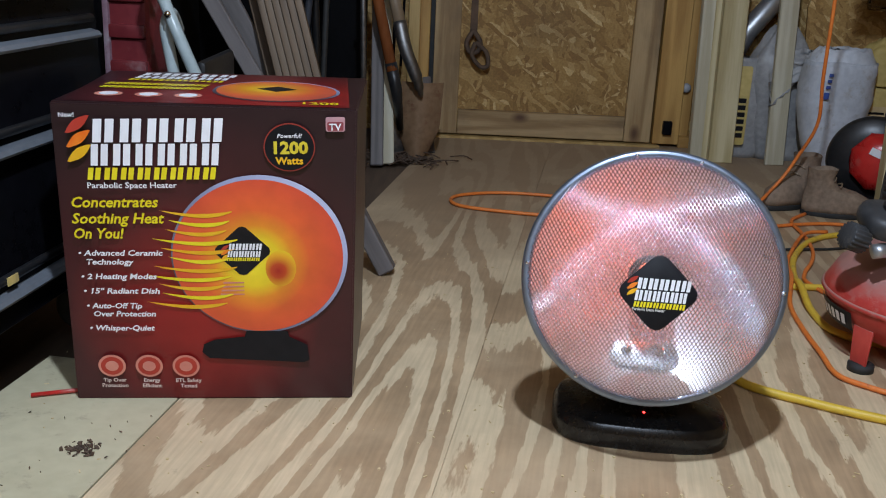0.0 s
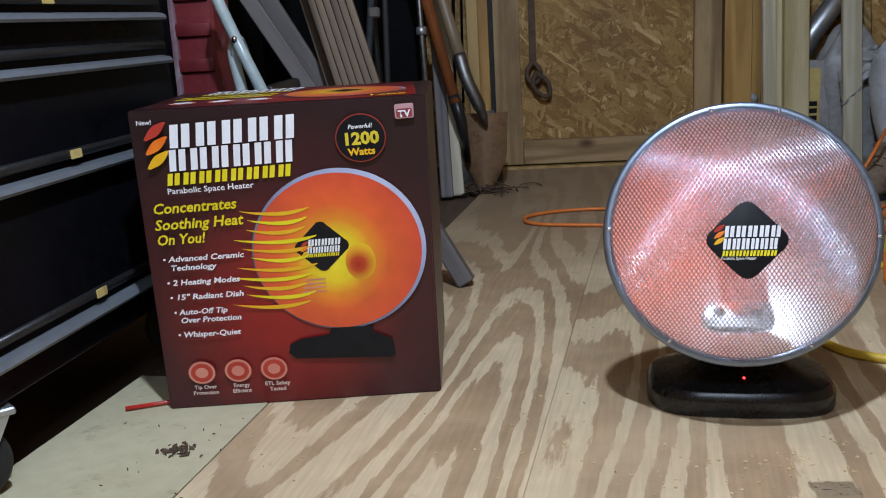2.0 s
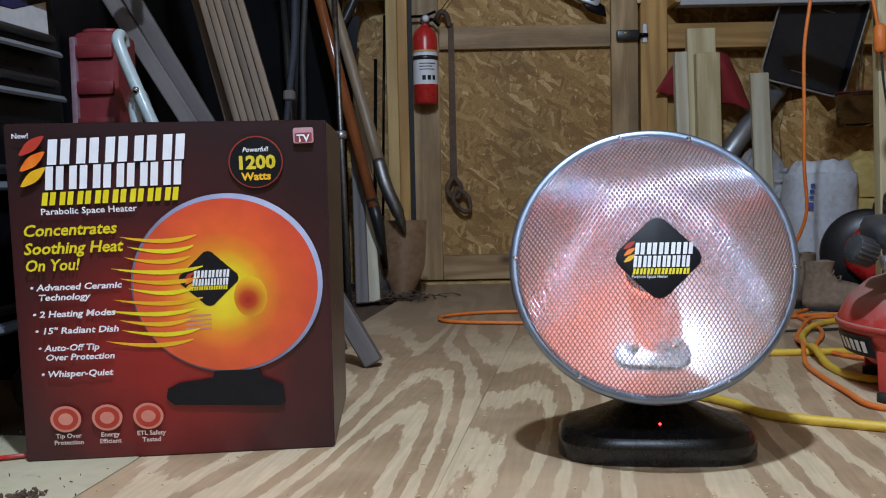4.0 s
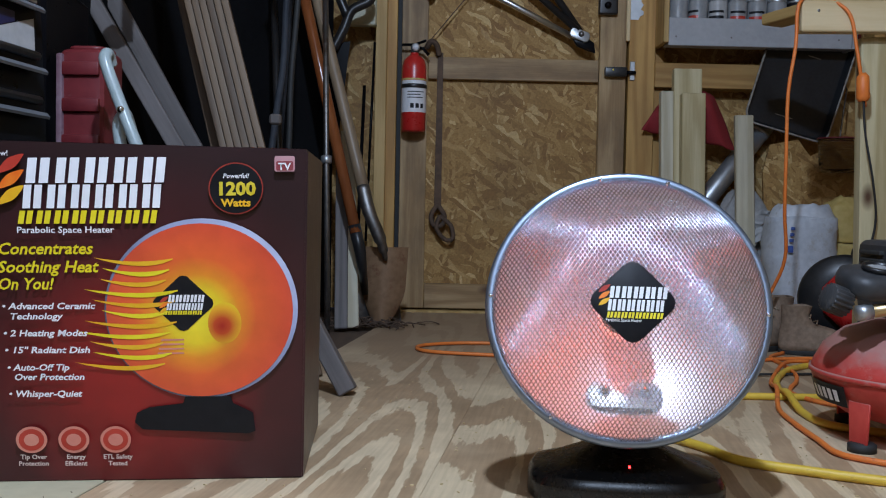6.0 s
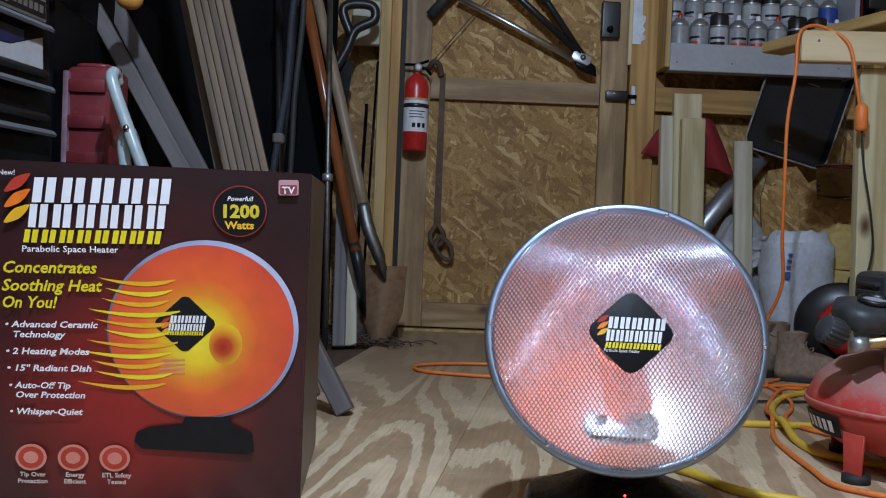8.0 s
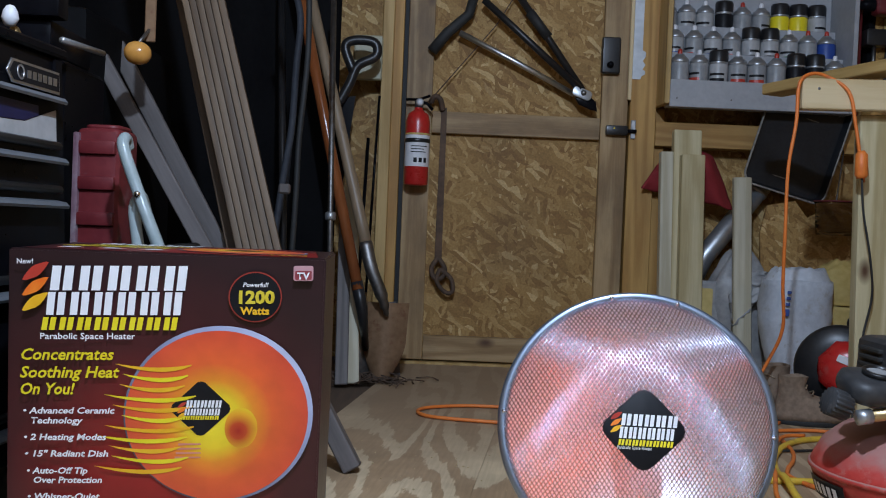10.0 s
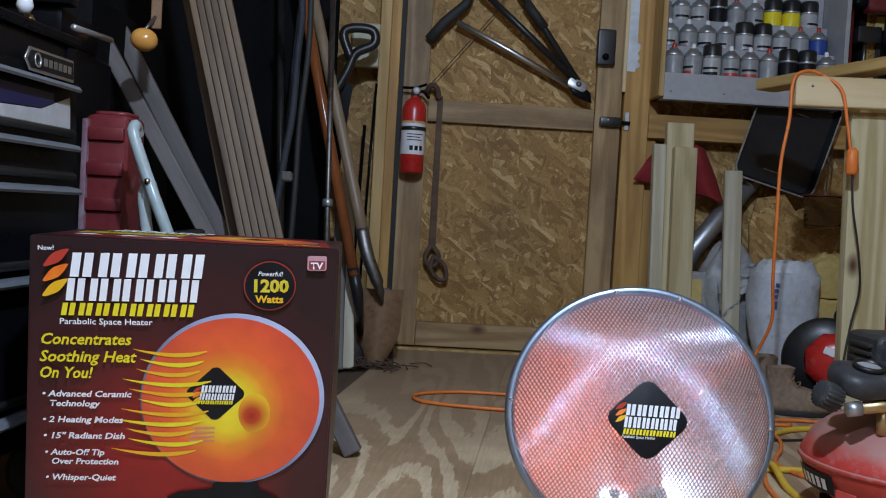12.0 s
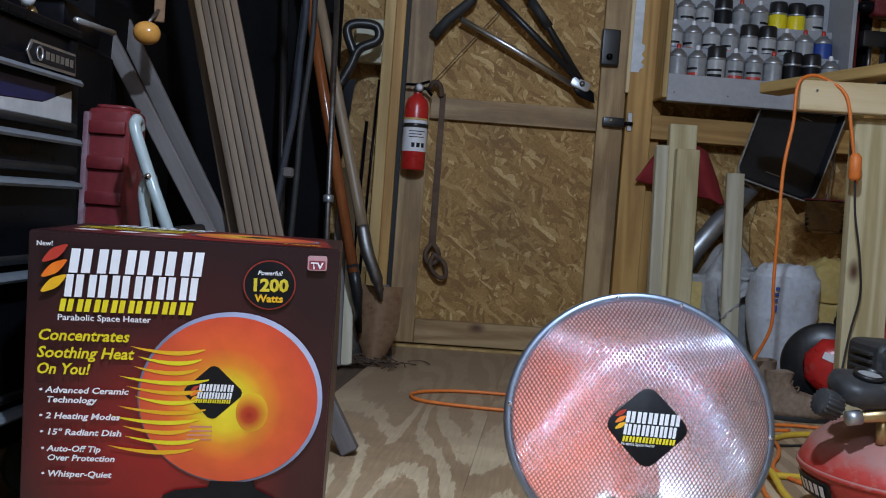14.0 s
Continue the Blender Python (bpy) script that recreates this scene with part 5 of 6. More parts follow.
# ---- on and beside the door ----
def extinguisher():
    th = thing("fire_extinguisher", pose(0.666, 2.815, 0.636, 0, 0, 0), "red fire extinguisher with white label hung on the door frame", "fire extinguisher")
    part("cylinder", lathe([(0, 0.0), (0.038, 0.001), (0.0425, 0.006), (0.0425, 0.225), (0.036, 0.250), (0.020, 0.264), (0.014, 0.268), (0.014, 0.276)], 36), RED_PAINT, th)
    lab = part("label", lathe([(0.0432, 0.066), (0.0432, 0.176)], 36), PAPER, th, "white printed label")
    part("label_stripe", lathe([(0.0436, 0.177), (0.0436, 0.183)], 36), YELLOW_BAG, lab)
    for k, (z, w) in enumerate(((0.135, 1.4), (0.125, 1.1), (0.115, 1.3), (0.155, 1.0))):
        b2 = bmesh.new()
        pts = [(0.0437 * math.sin(a), -0.0437 * math.cos(a)) for a in np.linspace(-0.5, -0.5 + w, 10)]
        for (xa, ya), (xb, yb) in zip(pts, pts[1:]):
            b2.faces.new([b2.verts.new(c) for c in ((xa, ya, z), (xb, yb, z), (xb, yb, z + 0.003), (xa, ya, z + 0.003))])
        part("print_bar", b2, DARK_INK, lab)
    for k in range(3):
        b2 = bmesh.new()
        a0 = -0.25 + 0.42 * k
        pts = [(0.0437 * math.sin(a), -0.0437 * math.cos(a)) for a in np.linspace(a0, a0 + 0.28, 4)]
        for (xa, ya), (xb, yb) in zip(pts, pts[1:]):
            b2.faces.new([b2.verts.new(c) for c in ((xa, ya, 0.080), (xb, yb, 0.080), (xb, yb, 0.096), (xa, ya, 0.096))])
        part("print_box", b2, DARK_INK, lab)
    part("strap", lathe([(0.0445, 0.150), (0.0455, 0.151), (0.0455, 0.163), (0.0445, 0.164)], 36), BLACK_PLASTIC, th, "black plastic strap")
    part("valve", block(-0.014, 0.016, -0.016, 0.016, 0.274, 0.300, 0.005, 2), BLACK_PLASTIC, th)
    g = part("gauge", lathe([(0, 0.004), (0.012, 0.004), (0.014, 0.002), (0.014, 0)], 20, m=pose(0.004, -0.017, 0.292, 90, 0, 0)), ZINC, th, "silver pressure gauge")
    part("gauge_face", lathe([(0, 0.0006), (0.010, 0.0006), (0.010, 0)], 20, m=pose(0.004, -0.0212, 0.292, 90, 0, 0)), PAPER, g)
    part("lever", tube([(-0.045, 0, 0.302), (0.0, -0.002, 0.303), (0.04, -0.004, 0.318)], 0.005, 8), BLACK_STEEL, th)
    part("lever", tube([(0.0, 0, 0.296), (0.030, -0.004, 0.290), (0.05, -0.004, 0.268)], 0.0055, 8), BLACK_STEEL, th)
    part("bracket", block(-0.018, 0.018, 0.0435, 0.050, 0.04, 0.22, 0.002), BLACK_STEEL, th)


extinguisher()

strap = thing("hook_strap", pose(0, 0, 0), "brown leather strap with an iron shackle on the door", "strap")
part("strap", slab([(-0.013, 0), (0.013, 0), (0.010, 0.55), (-0.010, 0.55)], 0.004, 0.001, m=pose(0.757, 2.86, 0.37, 90, 0, 1)), LEATHER, strap)
part("strap_loop", tube(spline([(0.752, 2.855, 0.91), (0.742, 2.84, 0.945), (0.722, 2.835, 0.955), (0.708, 2.85, 0.935)], 6), 0.010, 8), LEATHER, strap)
part("shackle", tube(spline([(0.757, 2.852, 0.385), (0.735, 2.848, 0.345), (0.745, 2.846, 0.312), (0.772, 2.846, 0.312), (0.782, 2.848, 0.345), (0.757, 2.852, 0.385)], 6), 0.0088, 8), LEATHER, strap, "dark rusted iron shackle")
part("shackle", tube(spline([(0.765, 2.842, 0.345), (0.755, 2.84, 0.30), (0.785, 2.842, 0.262), (0.812, 2.842, 0.265), (0.806, 2.842, 0.31), (0.765, 2.842, 0.345)], 6), 0.0080, 8), LEATHER, strap)


def bolt_cutter():
    th = thing("bolt_cutter", pose(0, 0, 0), "bolt cutter with black grips hanging across the door", "bolt cutter")
    y = 2.835
    part("handle", tube([(0.80, y, 1.185), (1.00, y, 1.092), (1.215, y, 0.985)], 0.0105, 12), ALU, th, "bare aluminium handle tube")
    part("handle", tube([(0.88, y - 0.02, 1.30), (1.04, y - 0.02, 1.165), (1.235, y - 0.02, 1.00)], 0.0125, 12), BLACK_PLASTIC, th)
    part("handle", tube([(0.985, y, 1.35), (1.10, y, 1.20), (1.245, y, 1.0)], 0.013, 12), BLACK_PLASTIC, th)
    part("grip", tube([(1.045, y, 1.268), (1.115, y, 1.182)], 0.018, 12), BLACK_RUBBER, th)
    part("grip", tube([(0.705, y, 1.115), (0.755, y, 1.18), (0.83, y, 1.25), (0.845, y, 1.31)], [0.020, 0.019, 0.018, 0.018], 12), BLACK_RUBBER, th, "fat black rubber grip")
    part("pivot_plate", slab(rounded(-0.036, 0.036, -0.018, 0.018, 0.014), 0.012, 0.003, m=pose(1.240, y - 0.02, 0.985, 90, 0, 0) @ pose(0, 0, 0, 0, 0, -20)), ZINC, th, "steel pivot plate")
    part("pivot_bolt", lathe([(0, 0.008), (0.008, 0.006), (0.010, 0)], 14, m=pose(1.245, y - 0.034, 0.987, 90, 0, 0)), STEEL, th)
    part("jaw", slab([(-0.045, 0.012), (0.0, 0.022), (0.030, 0.0), (0.036, -0.035), (0.010, -0.028), (-0.03, -0.012)], 0.014, 0.003, m=pose(1.262, y - 0.006, 0.960, 90, 0, 0)), BLACK_STEEL, th)


bolt_cutter()
solo("cord_string", tube([(0.715, 2.846, 0.955), (0.80, 2.85, 1.06), (0.93, 2.85, 1.22), (1.0, 2.85, 1.34)], 0.0022, 6), LEATHER, Matrix(), "thin brown string tied across the door", "string")

rim = thing("door_lock", pose(1.345, 2.864, 1.12), "black rim lock on the door stile", "lock")
part("lock_case", block(-0.035, 0.032, -0.030, 0.0, -0.055, 0.075, 0.009, 3), BLACK_PLASTIC, rim)
part("turn_knob", lathe([(0, 0.018), (0.010, 0.016), (0.012, 0)], 16, m=pose(-0.005, -0.030, -0.025, 90, 0, 0)), BLACK_STEEL, rim)
latch = thing("barrel_latch", pose(1.385, 2.862, 0.868), "black sliding latch across door and jamb", "latch")
part("latch_body", block(-0.048, 0.030, -0.028, 0.0, -0.020, 0.014, 0.006, 2), BLACK_PLASTIC, latch)
part("bolt", tube([(0.030, -0.014, -0.004), (0.062, -0.014, -0.004)], 0.007, 10), BLACK_STEEL, latch)
part("yellow_dot", lathe([(0, 0.001), (0.003, 0)], 8, m=pose(-0.02, -0.0285, 0.003, 90, 0, 0)), YELLOW_INK, latch)
keep = solo("strike_plate", block(1.428, 1.446, 2.855, 2.8615, 0.838, 0.905, 0.002), ZINC, Matrix(), "small zinc strike plate on the jamb", "plate")
teeth = [(0, 0), (0.030, 0), (0.034, 0.012), (0.046, 0.018), (0.046, 0.03), (0.036, 0.036), (0.046, 0.052), (0.036, 0.066), (0.046, 0.082), (0.046, 0.098), (0.034, 0.104), (0.034, 0.30), (0, 0.30)]
solo("saw_plate", slab(teeth, 0.002, m=pose(1.425, 2.860, 1.052, 90, 0, 0)), ZINC, Matrix(), "notched galvanised plate screwed to the jamb", "plate")
solo("trim_strip", block(1.410, 1.4235, 2.846, 2.8615, 0.975, 2.0, 0.002), BRIGHT_PINE, Matrix(), "pale narrow strip beside the notched plate", "strip")
solo("door_stop", block(1.455, 1.487, 2.840, 2.8615, 0.05, 0.098, 0.003), BLACK_STEEL, Matrix(), "black steel stop at the jamb's foot", "door stop")
solo("ceramic_insulator", lathe([(0, 0.026), (0.012, 0.024), (0.018, 0.012), (0.014, 0)], 18, m=pose(1.53, 2.895, 0.215, 90, 0, 0)), WHITE_PAINT, Matrix(), "small white ceramic insulator on the wall", "insulator")


# ---- spray can rack ----
def spray_rack():
    th = thing("can_rack", pose(0, 0, 0), "white painted three-step can rack on the wall", "rack")
    for y, z0, z1 in ((2.740, 0.945, 1.040), (2.812, 1.045, 1.147), (2.888, 1.150, 1.258), (2.935, 1.262, 1.45)):
        part("front_board", block(1.535, 2.165, y, y + 0.012, z0, z1, 0.002), WHITE_PAINT, th)
    for y0, y1, z in ((2.753, 2.811, 0.958), (2.825, 2.887, 1.058), (2.901, 2.957, 1.165)):
        part("step", block(1.535, 2.165, y0, y1, z - 0.010, z, 0.001), WHITE_PAINT, th)
    part("side_board", block(1.516, 1.534, 2.735, 2.957, 0.955, 1.50, 0.002), STUD_PALE, th, "bare pine side board")
    part("side_board", block(2.166, 2.182, 2.735, 2.957, 0.945, 1.50, 0.002), WHITE_PAINT, th)
    for x in (1.56, 1.75, 2.12):
        part("screw", lathe([(0, 0.002), (0.0035, 0)], 8, m=pose(x, 2.7398, 0.975, 90, 0, 0)), STEEL, th)


spray_rack()


def spray_can(label_mat, cap, text):
    th = thing("spray_can", pose(0, 0, -5), text, "spray can", "spray cans on the rack")
    part("can_body", lathe([(0.0, 0), (0.031, 0), (0.0325, 0.003), (0.0325, 0.142), (0.031, 0.146)], 24), label_mat, th)
    part("shoulder", lathe([(0.0315, 0.145), (0.0335, 0.148), (0.0325, 0.152), (0.031, 0.157), (0.026, 0.164), (0.0185, 0.169), (0.0165, 0.1695), (0.0168, 0.174), (0.0150, 0.1755), (0.0130, 0.172), (0, 0.172)], 24), ZINC, th, "bare metal shoulder")
    if cap is BLACK_PLASTIC:
        part("cap", lathe([(0.0325, 0.146), (0.0325, 0.186), (0.029, 0.193), (0, 0.194)], 24), cap, th, "black cap")
    else:
        part("nozzle", lathe([(0.0075, 0.172), (0.0082, 0.180), (0.0075, 0.190), (0.0055, 0.194), (0, 0.1945)], 12), cap, th)
    return th


CAN_MIX = {
    "white": spray_can(CAN_WHITE, WHITE_INK, "white spray paint can with bare nozzle"),
    "black": spray_can(CAN_WHITE, BLACK_PLASTIC, "white spray paint can with black cap"),
    "grey": spray_can(CAN_GREY, WHITE_INK, "grey spray paint can with white nozzle"),
    "red": spray_can(CAN_GREY, RED_INK, "grey spray paint can with red nozzle"),
    "blue": spray_can(BLUE_INK, RED_INK, "blue spray paint can with red nozzle"),
    "yellow": spray_can(YELLOW_INK, BLACK_PLASTIC, "yellow spray can with black cap"),
    "dark": spray_can(DARK_INK, BLACK_PLASTIC, "black spray paint can with black cap"),
    "green": spray_can(CAN_WHITE, WHITE_INK, "green and white spray can with white nozzle"),
}
for k, c in CAN_MIX.items():
    for ch in c.children:
        if ch.name.startswith("can_body") and k in ("white", "black", "grey", "green"):
            bandm = {"white": BLUE_INK, "black": DARK_INK, "grey": RED_INK, "green": GREEN_INK}[k]
            part("label_print", lathe([(0.0328, 0.035), (0.0328, 0.058)], 24), bandm, ch, "printed band")
            arc = [(0.0331 * math.cos(a), 0.0331 * math.sin(a)) for a in np.linspace(-2.6, -0.9, 9)]
            for z0, z1 in ((0.072, 0.094), (0.104, 0.112)):
                bm = bmesh.new()
                low, high = [bm.verts.new((*p, z0)) for p in arc], [bm.verts.new((*p, z1)) for p in arc]
                for i in range(8):
                    bm.faces.new((low[i], low[i + 1], high[i + 1], high[i]))
                part("label_print", bm, DARK_INK if z1 > 0.1 else bandm, ch)
ROWS = ((0.958, 2.783, "red grey black grey grey red dark dark grey".split(), 1.575), (1.058, 2.856, "white grey white grey black black green red blue".split(), 1.572), (1.165, 2.928, "red green white dark red grey yellow yellow black".split(), 1.560))
rnd = random.Random(7)
for z, y, kinds, x in ROWS:
    for k, kind in enumerate(kinds):
        copy_thing(CAN_MIX[kind], pose(x + k * 0.0685 + rnd.uniform(-0.001, 0.001), y, z, 0, 0, rnd.uniform(-60, 60)))
for c in CAN_MIX.values():
    for o in (*c.children_recursive, c):
        bpy.data.objects.remove(o)

# ---- loose lumber by the wall ----
board("treated_post", (1.603, 2.68, 0.0), (1.598, 2.73, 0.862), 0.096, 0.036, TREATED, "greenish treated stud standing by the wall", "stud")
board("treated_post", (1.614, 2.642, 0.0), (1.610, 2.69, 0.775), 0.080, 0.036, TREATED, "shorter treated stud in front of another", "stud")
board("treated_post", (1.540, 2.68, 0.0), (1.530, 2.73, 0.785), 0.044, 0.036, TREATED_GREY, "narrow greyed stud standing by the wall", "stud")
board("short_board", (1.800, 2.640, 0.0), (1.781, 2.68, 0.705), 0.062, 0.020, TREATED_GREY, "pale short board standing on end", "board")

# bench frame of new lumber
bench = thing("workbench", pose(0, 0, 0), "pale new pine bench frame", "workbench")
m, L = along((1.668, 1.90, 0.878), (2.55, 1.90, 0.895), (0, -1, 0))
part("front_rail", block(-0.040, 0.040, -0.02, 0.02, 0, L, 0.003), BRIGHT_PINE, bench, m=m)
m, L = along((1.735, 2.30, 0.946), (2.10, 1.45, 0.975), (0.9, 0.3, 0.0))
part("cross_rail", block(-0.016, 0.016, -0.040, 0.040, 0, L, 0.003), STUD_PALE, bench, m=m)
m, L = along((1.925, 1.95, 0.0), (1.905, 1.95, 0.838), (0, -1, 0))
part("leg", block(-0.060, 0.060, -0.02, 0.02, 0, L, 0.003), TREATED, bench, "greenish treated leg", m=m)
m, L = along((2.45, 1.95, 0.0), (2.45, 1.95, 0.838), (0, -1, 0))
part("leg", block(-0.045, 0.045, -0.02, 0.02, 0, L, 0.003), TREATED, bench, m=m)
part("screw", lathe([(0, 0.002), (0.004, 0)], 8, m=pose(1.71, 1.879, 0.892, 90, 0, 0)), STEEL, bench)


# ---- black tray hanging on the wall ----
def tray():
    th = thing("drip_tray", pose(2.016, 2.835, 0.840, 90 + 4, 15, 2), "black plastic tray with a worn pale lip hung on the wall", "tray")
    w, h = 0.140, 0.168
    part("tray_floor", slab(rounded(-w, w, -h, h, 0.03), 0.004, 0), TRAY_BLACK, th)

    def ring(grow, z):
        return [(x, y, z) for x, y in rounded(-w - grow, w + grow, -h - grow, h + grow, 0.03 + grow)]

    def band(name, loops, mt, label):
        bm = bmesh.new()
        rows = [[bm.verts.new(c) for c in loop] for loop in loops]
        for p, q in zip(rows, rows[1:]):
            for k in range(len(p)):
                bm.faces.new((p[k], p[(k + 1) % len(p)], q[(k + 1) % len(p)], q[k]))
        smooth(bm, 60)
        part(name, bm, mt, th, label)

    band("tray_wall", (ring(-0.001, 0.003), ring(0.002, 0.010), ring(0.009, 0.036)), TRAY_BLACK, "sloping black wall of the tray")
    band("tray_lip", (ring(0.009, 0.036), ring(0.011, 0.0385), ring(0.015, 0.038), ring(0.016, 0.032)), LIP, "worn pale lip of the tray")
    for x, y, l in ((-0.07, 0.115, 0.10), (-0.01, -0.125, 0.07), (0.03, 0.10, 0.05)):
        part("dried_smear", slab(ellipse(x, y, l / 2, 0.002, 14), 0.0006, m=Matrix.Translation((0, 0, 0.0042))), LIP, th)


TRAY_BLACK = surface("tray_plastic", (0.006, 0.007, 0.009), (0.016, 0.017, 0.020), 0.42, big=8, fine=90, relief=0.05)
LIP = surface("worn_lip", (0.10, 0.095, 0.085), (0.36, 0.33, 0.28), 0.6, big=11, fine=70)
tray()

# ---- red cloth bag, duct, sacks ----
bm = bmesh.new()
bmesh.ops.create_grid(bm, x_segments=34, y_segments=24, size=0.5)
for v in bm.verts:
    u, t = v.co.x * 2, v.co.y + 0.5
    half = 0.168 - 0.062 * t - 0.02 * t * t
    fold = 0.016 * math.sin(u * 7 + 2.2 * t) * (1 - 0.5 * t) + 0.014 * noise.noise(Vector((u * 2.2, t * 2.5, 3.1)))
    bulge = 0.045 * (1 - abs(u) ** 3) * math.sin(math.pi * min(1.0, 0.25 + 0.75 * (1 - t)))
    low = -0.085 - 0.030 * u + 0.010 * noise.noise(Vector((u * 3, 0, 2)))
    v.co = Vector((u * half + 0.006, -bulge + fold, low + (0.085 - low) * t - 0.018 * t * abs(u) ** 4))
smooth(bm, 180)
solo("cloth_bag", bm, RED_CLOTH, pose(1.632, 2.83, 0.715), "dark red cloth bag draped behind the studs", "bag").modifiers.new("thick", "SOLIDIFY").thickness = 0.006

duct = thing("metal_duct", pose(0, 0, 0), "galvanised round duct pipe leaning by the wall", "duct")
part("pipe", tube([(1.655, 2.885, 0.28), (1.722, 2.885, 0.425), (1.950, 2.90, 0.722)], 0.036, 24), ZINC, duct)
part("pipe_bead", tube([(1.905, 2.897, 0.663), (1.915, 2.898, 0.676)], 0.038, 24), ZINC, duct)


def sack(name, at, rx, ry, h, mt, text, seed, lean=0.0, top=0.75, sag=0.02, foot=0.80):
    bm = bmesh.new()
    n, rows = 40, []
    for j in range(21):
        t = j / 20
        ring = []
        for k in range(n):
            a = k * math.tau / n
            swell = (foot + (1.12 - foot) * math.sin(min(1, t * (1.35 if foot > 0.5 else 0.95)) * math.pi * 0.62)) * (1 - (1 - top) * max(0, t - 0.75) / 0.25)
            q = Vector((math.cos(a), math.sin(a), t * 3))
            f = 1 + 0.07 * noise.noise(q * 1.5 + Vector((seed, 0, 0))) + 0.035 * noise.noise(q * 4.2 + Vector((0, seed, 0)))
            e = 0.75
            x = math.copysign(abs(math.cos(a)) ** e, math.cos(a)) * rx * swell * f
            y = math.copysign(abs(math.sin(a)) ** e, math.sin(a)) * ry * swell * f
            z = t * h + (sag * noise.noise(q * 2.1 + Vector((0, 0, seed))) if t > 0.7 else 0)
            ring.append(bm.verts.new((x + lean * t, y, max(0.0, z))))
        rows.append(ring)
    for a, b in zip(rows, rows[1:]):
        for k in range(n):
            bm.faces.new((a[k], a[(k + 1) % n], b[(k + 1) % n], b[k]))
    bm.faces.new(rows[0])
    cap = bm.verts.new((lean, 0, h - 0.01))
    for k in range(n):
        bm.faces.new((rows[-1][k], rows[-1][(k + 1) % n], cap))
    smooth(bm, 70)
    th = thing(name, at, text, "sack")
    part("sack_body", bm, mt, th)
    return th


white = sack("white_sack", pose(1.925, 2.56, 0.0), 0.104, 0.085, 0.366, WHITE_BAG, "full white woven plastic sack with blue print", 2.0, 0.020, 0.95, 0.008, 0.40)
mouth, rows = bmesh.new(), []
for j in range(9):
    ring = []
    for k in range(56):
        a, t = k * math.tau / 56, j / 8
        q = Vector((math.cos(a) * 2, math.sin(a) * 2, t * 1.5))
        r = 1.0 - 0.40 * t + 0.16 * t * noise.noise(q * 1.6) + 0.022 * math.sin(7 * a + 3 * noise.noise(q)) * t
        ring.append(mouth.verts.new((0.020 + 0.106 * r * math.cos(a), 0.088 * r * math.sin(a), 0.362 + 0.045 * math.sin(t * 2.2) + 0.012 * t * noise.noise(q * 1.6 + Vector((4, 4, 0))))))
    rows.append(ring)
for a, b in zip(rows, rows[1:]):
    for k in range(56):
        mouth.faces.new((a[k], a[(k + 1) % 56], b[(k + 1) % 56], b[k]))
smooth(mouth, 70)
part("sack_mouth", mouth, WHITE_BAG, white, "gathered open mouth of the sack")
part("print_mark", slab(rounded(-0.008, 0.008, -0.011, 0.011, 0.003), 0.001, m=pose(-0.050, -0.0990, 0.265, 90, 0, -22)), BLUE_INK, white)
for k in range(3):
    part("print_bar", slab([(-0.006, 0), (0.007, 0), (0.007, 0.010), (-0.006, 0.010)], 0.001, m=pose(-0.049 + 0.002 * k, -0.1005, 0.287 + 0.019 * k, 90, 0, -22)), BLUE_INK, white)
mix_bag = sack("cement_bag", pose(1.70, 2.79, 0.0), 0.105, 0.06, 0.345, GREY_BAG, "grey bag of dry mix with a yellow strip", 5.0, 0.0, 0.9)
part("print_strip", slab(rounded(-0.022, 0.022, 0.0, 0.27, 0.008), 0.001, m=pose(-0.012, -0.075, 0.05, 90, 0, 0)), YELLOW_BAG, mix_bag, "yellow printed strip")
for k in range(6):
    part("print_bar", slab([(-0.013, 0), (0.013, 0), (0.013, 0.016), (-0.013, 0.016)], 0.001, m=pose(-0.012, -0.0765, 0.075 + k * 0.024, 90, 0, 0)), DARK_INK, mix_bag)
loose = sack("plastic_bag", pose(1.850, 2.77, 0.0), 0.105, 0.062, 0.455, GREY_BAG, "crumpled grey plastic bag slumped behind the sacks", 3.7, -0.035, 0.30, 0.03)
crease = bmesh.new()
bmesh.ops.create_grid(crease, x_segments=30, y_segments=16, size=0.5)
for v in crease.verts:
    u, w = v.co.x, v.co.y
    ruck = 0.030 * noise.noise(Vector((u * 6, w * 6, 3.3))) + 0.016 * noise.noise(Vector((u * 15, w * 15, 8)))
    v.co = Vector((0.02 + u * 0.22, -0.072 - 0.05 * (0.5 - w) + ruck, 0.335 + w * 0.11 - 0.35 * u * u + 0.5 * ruck))
smooth(crease, 180)
part("bag_flap", crease, GREY_BAG, loose, "rucked flap of grey film").modifiers.new("thick", "SOLIDIFY").thickness = 0.002
yb = sack("paper_bag", pose(2.092, 2.63, 0.0), 0.078, 0.06, 0.285, YELLOW_BAG, "yellow and tan paper seed bag", 9.0, 0.0, 0.95, 0.006)
part("bag_panel", slab(rounded(-0.062, 0.030, 0.12, 0.225, 0.004), 0.001, m=pose(0.0, -0.0690, 0.0, 90, 0, 0)), BRIGHT_PINE, yb, "pale printed panel")
part("bag_panel", slab(rounded(0.034, 0.062, 0.10, 0.265, 0.004), 0.001, m=pose(0.0, -0.0680, 0.0, 90, 0, 0)), GREEN_INK, yb, "green printed panel")
for k in range(3):
    part("print_bar", slab(rounded(-0.052, 0.015 - 0.012 * k, 0.0, 0.007, 0.001), 0.001, m=pose(0.0, -0.0705, 0.200 - 0.024 * k, 90, 0, 0)), DARK_INK, yb)
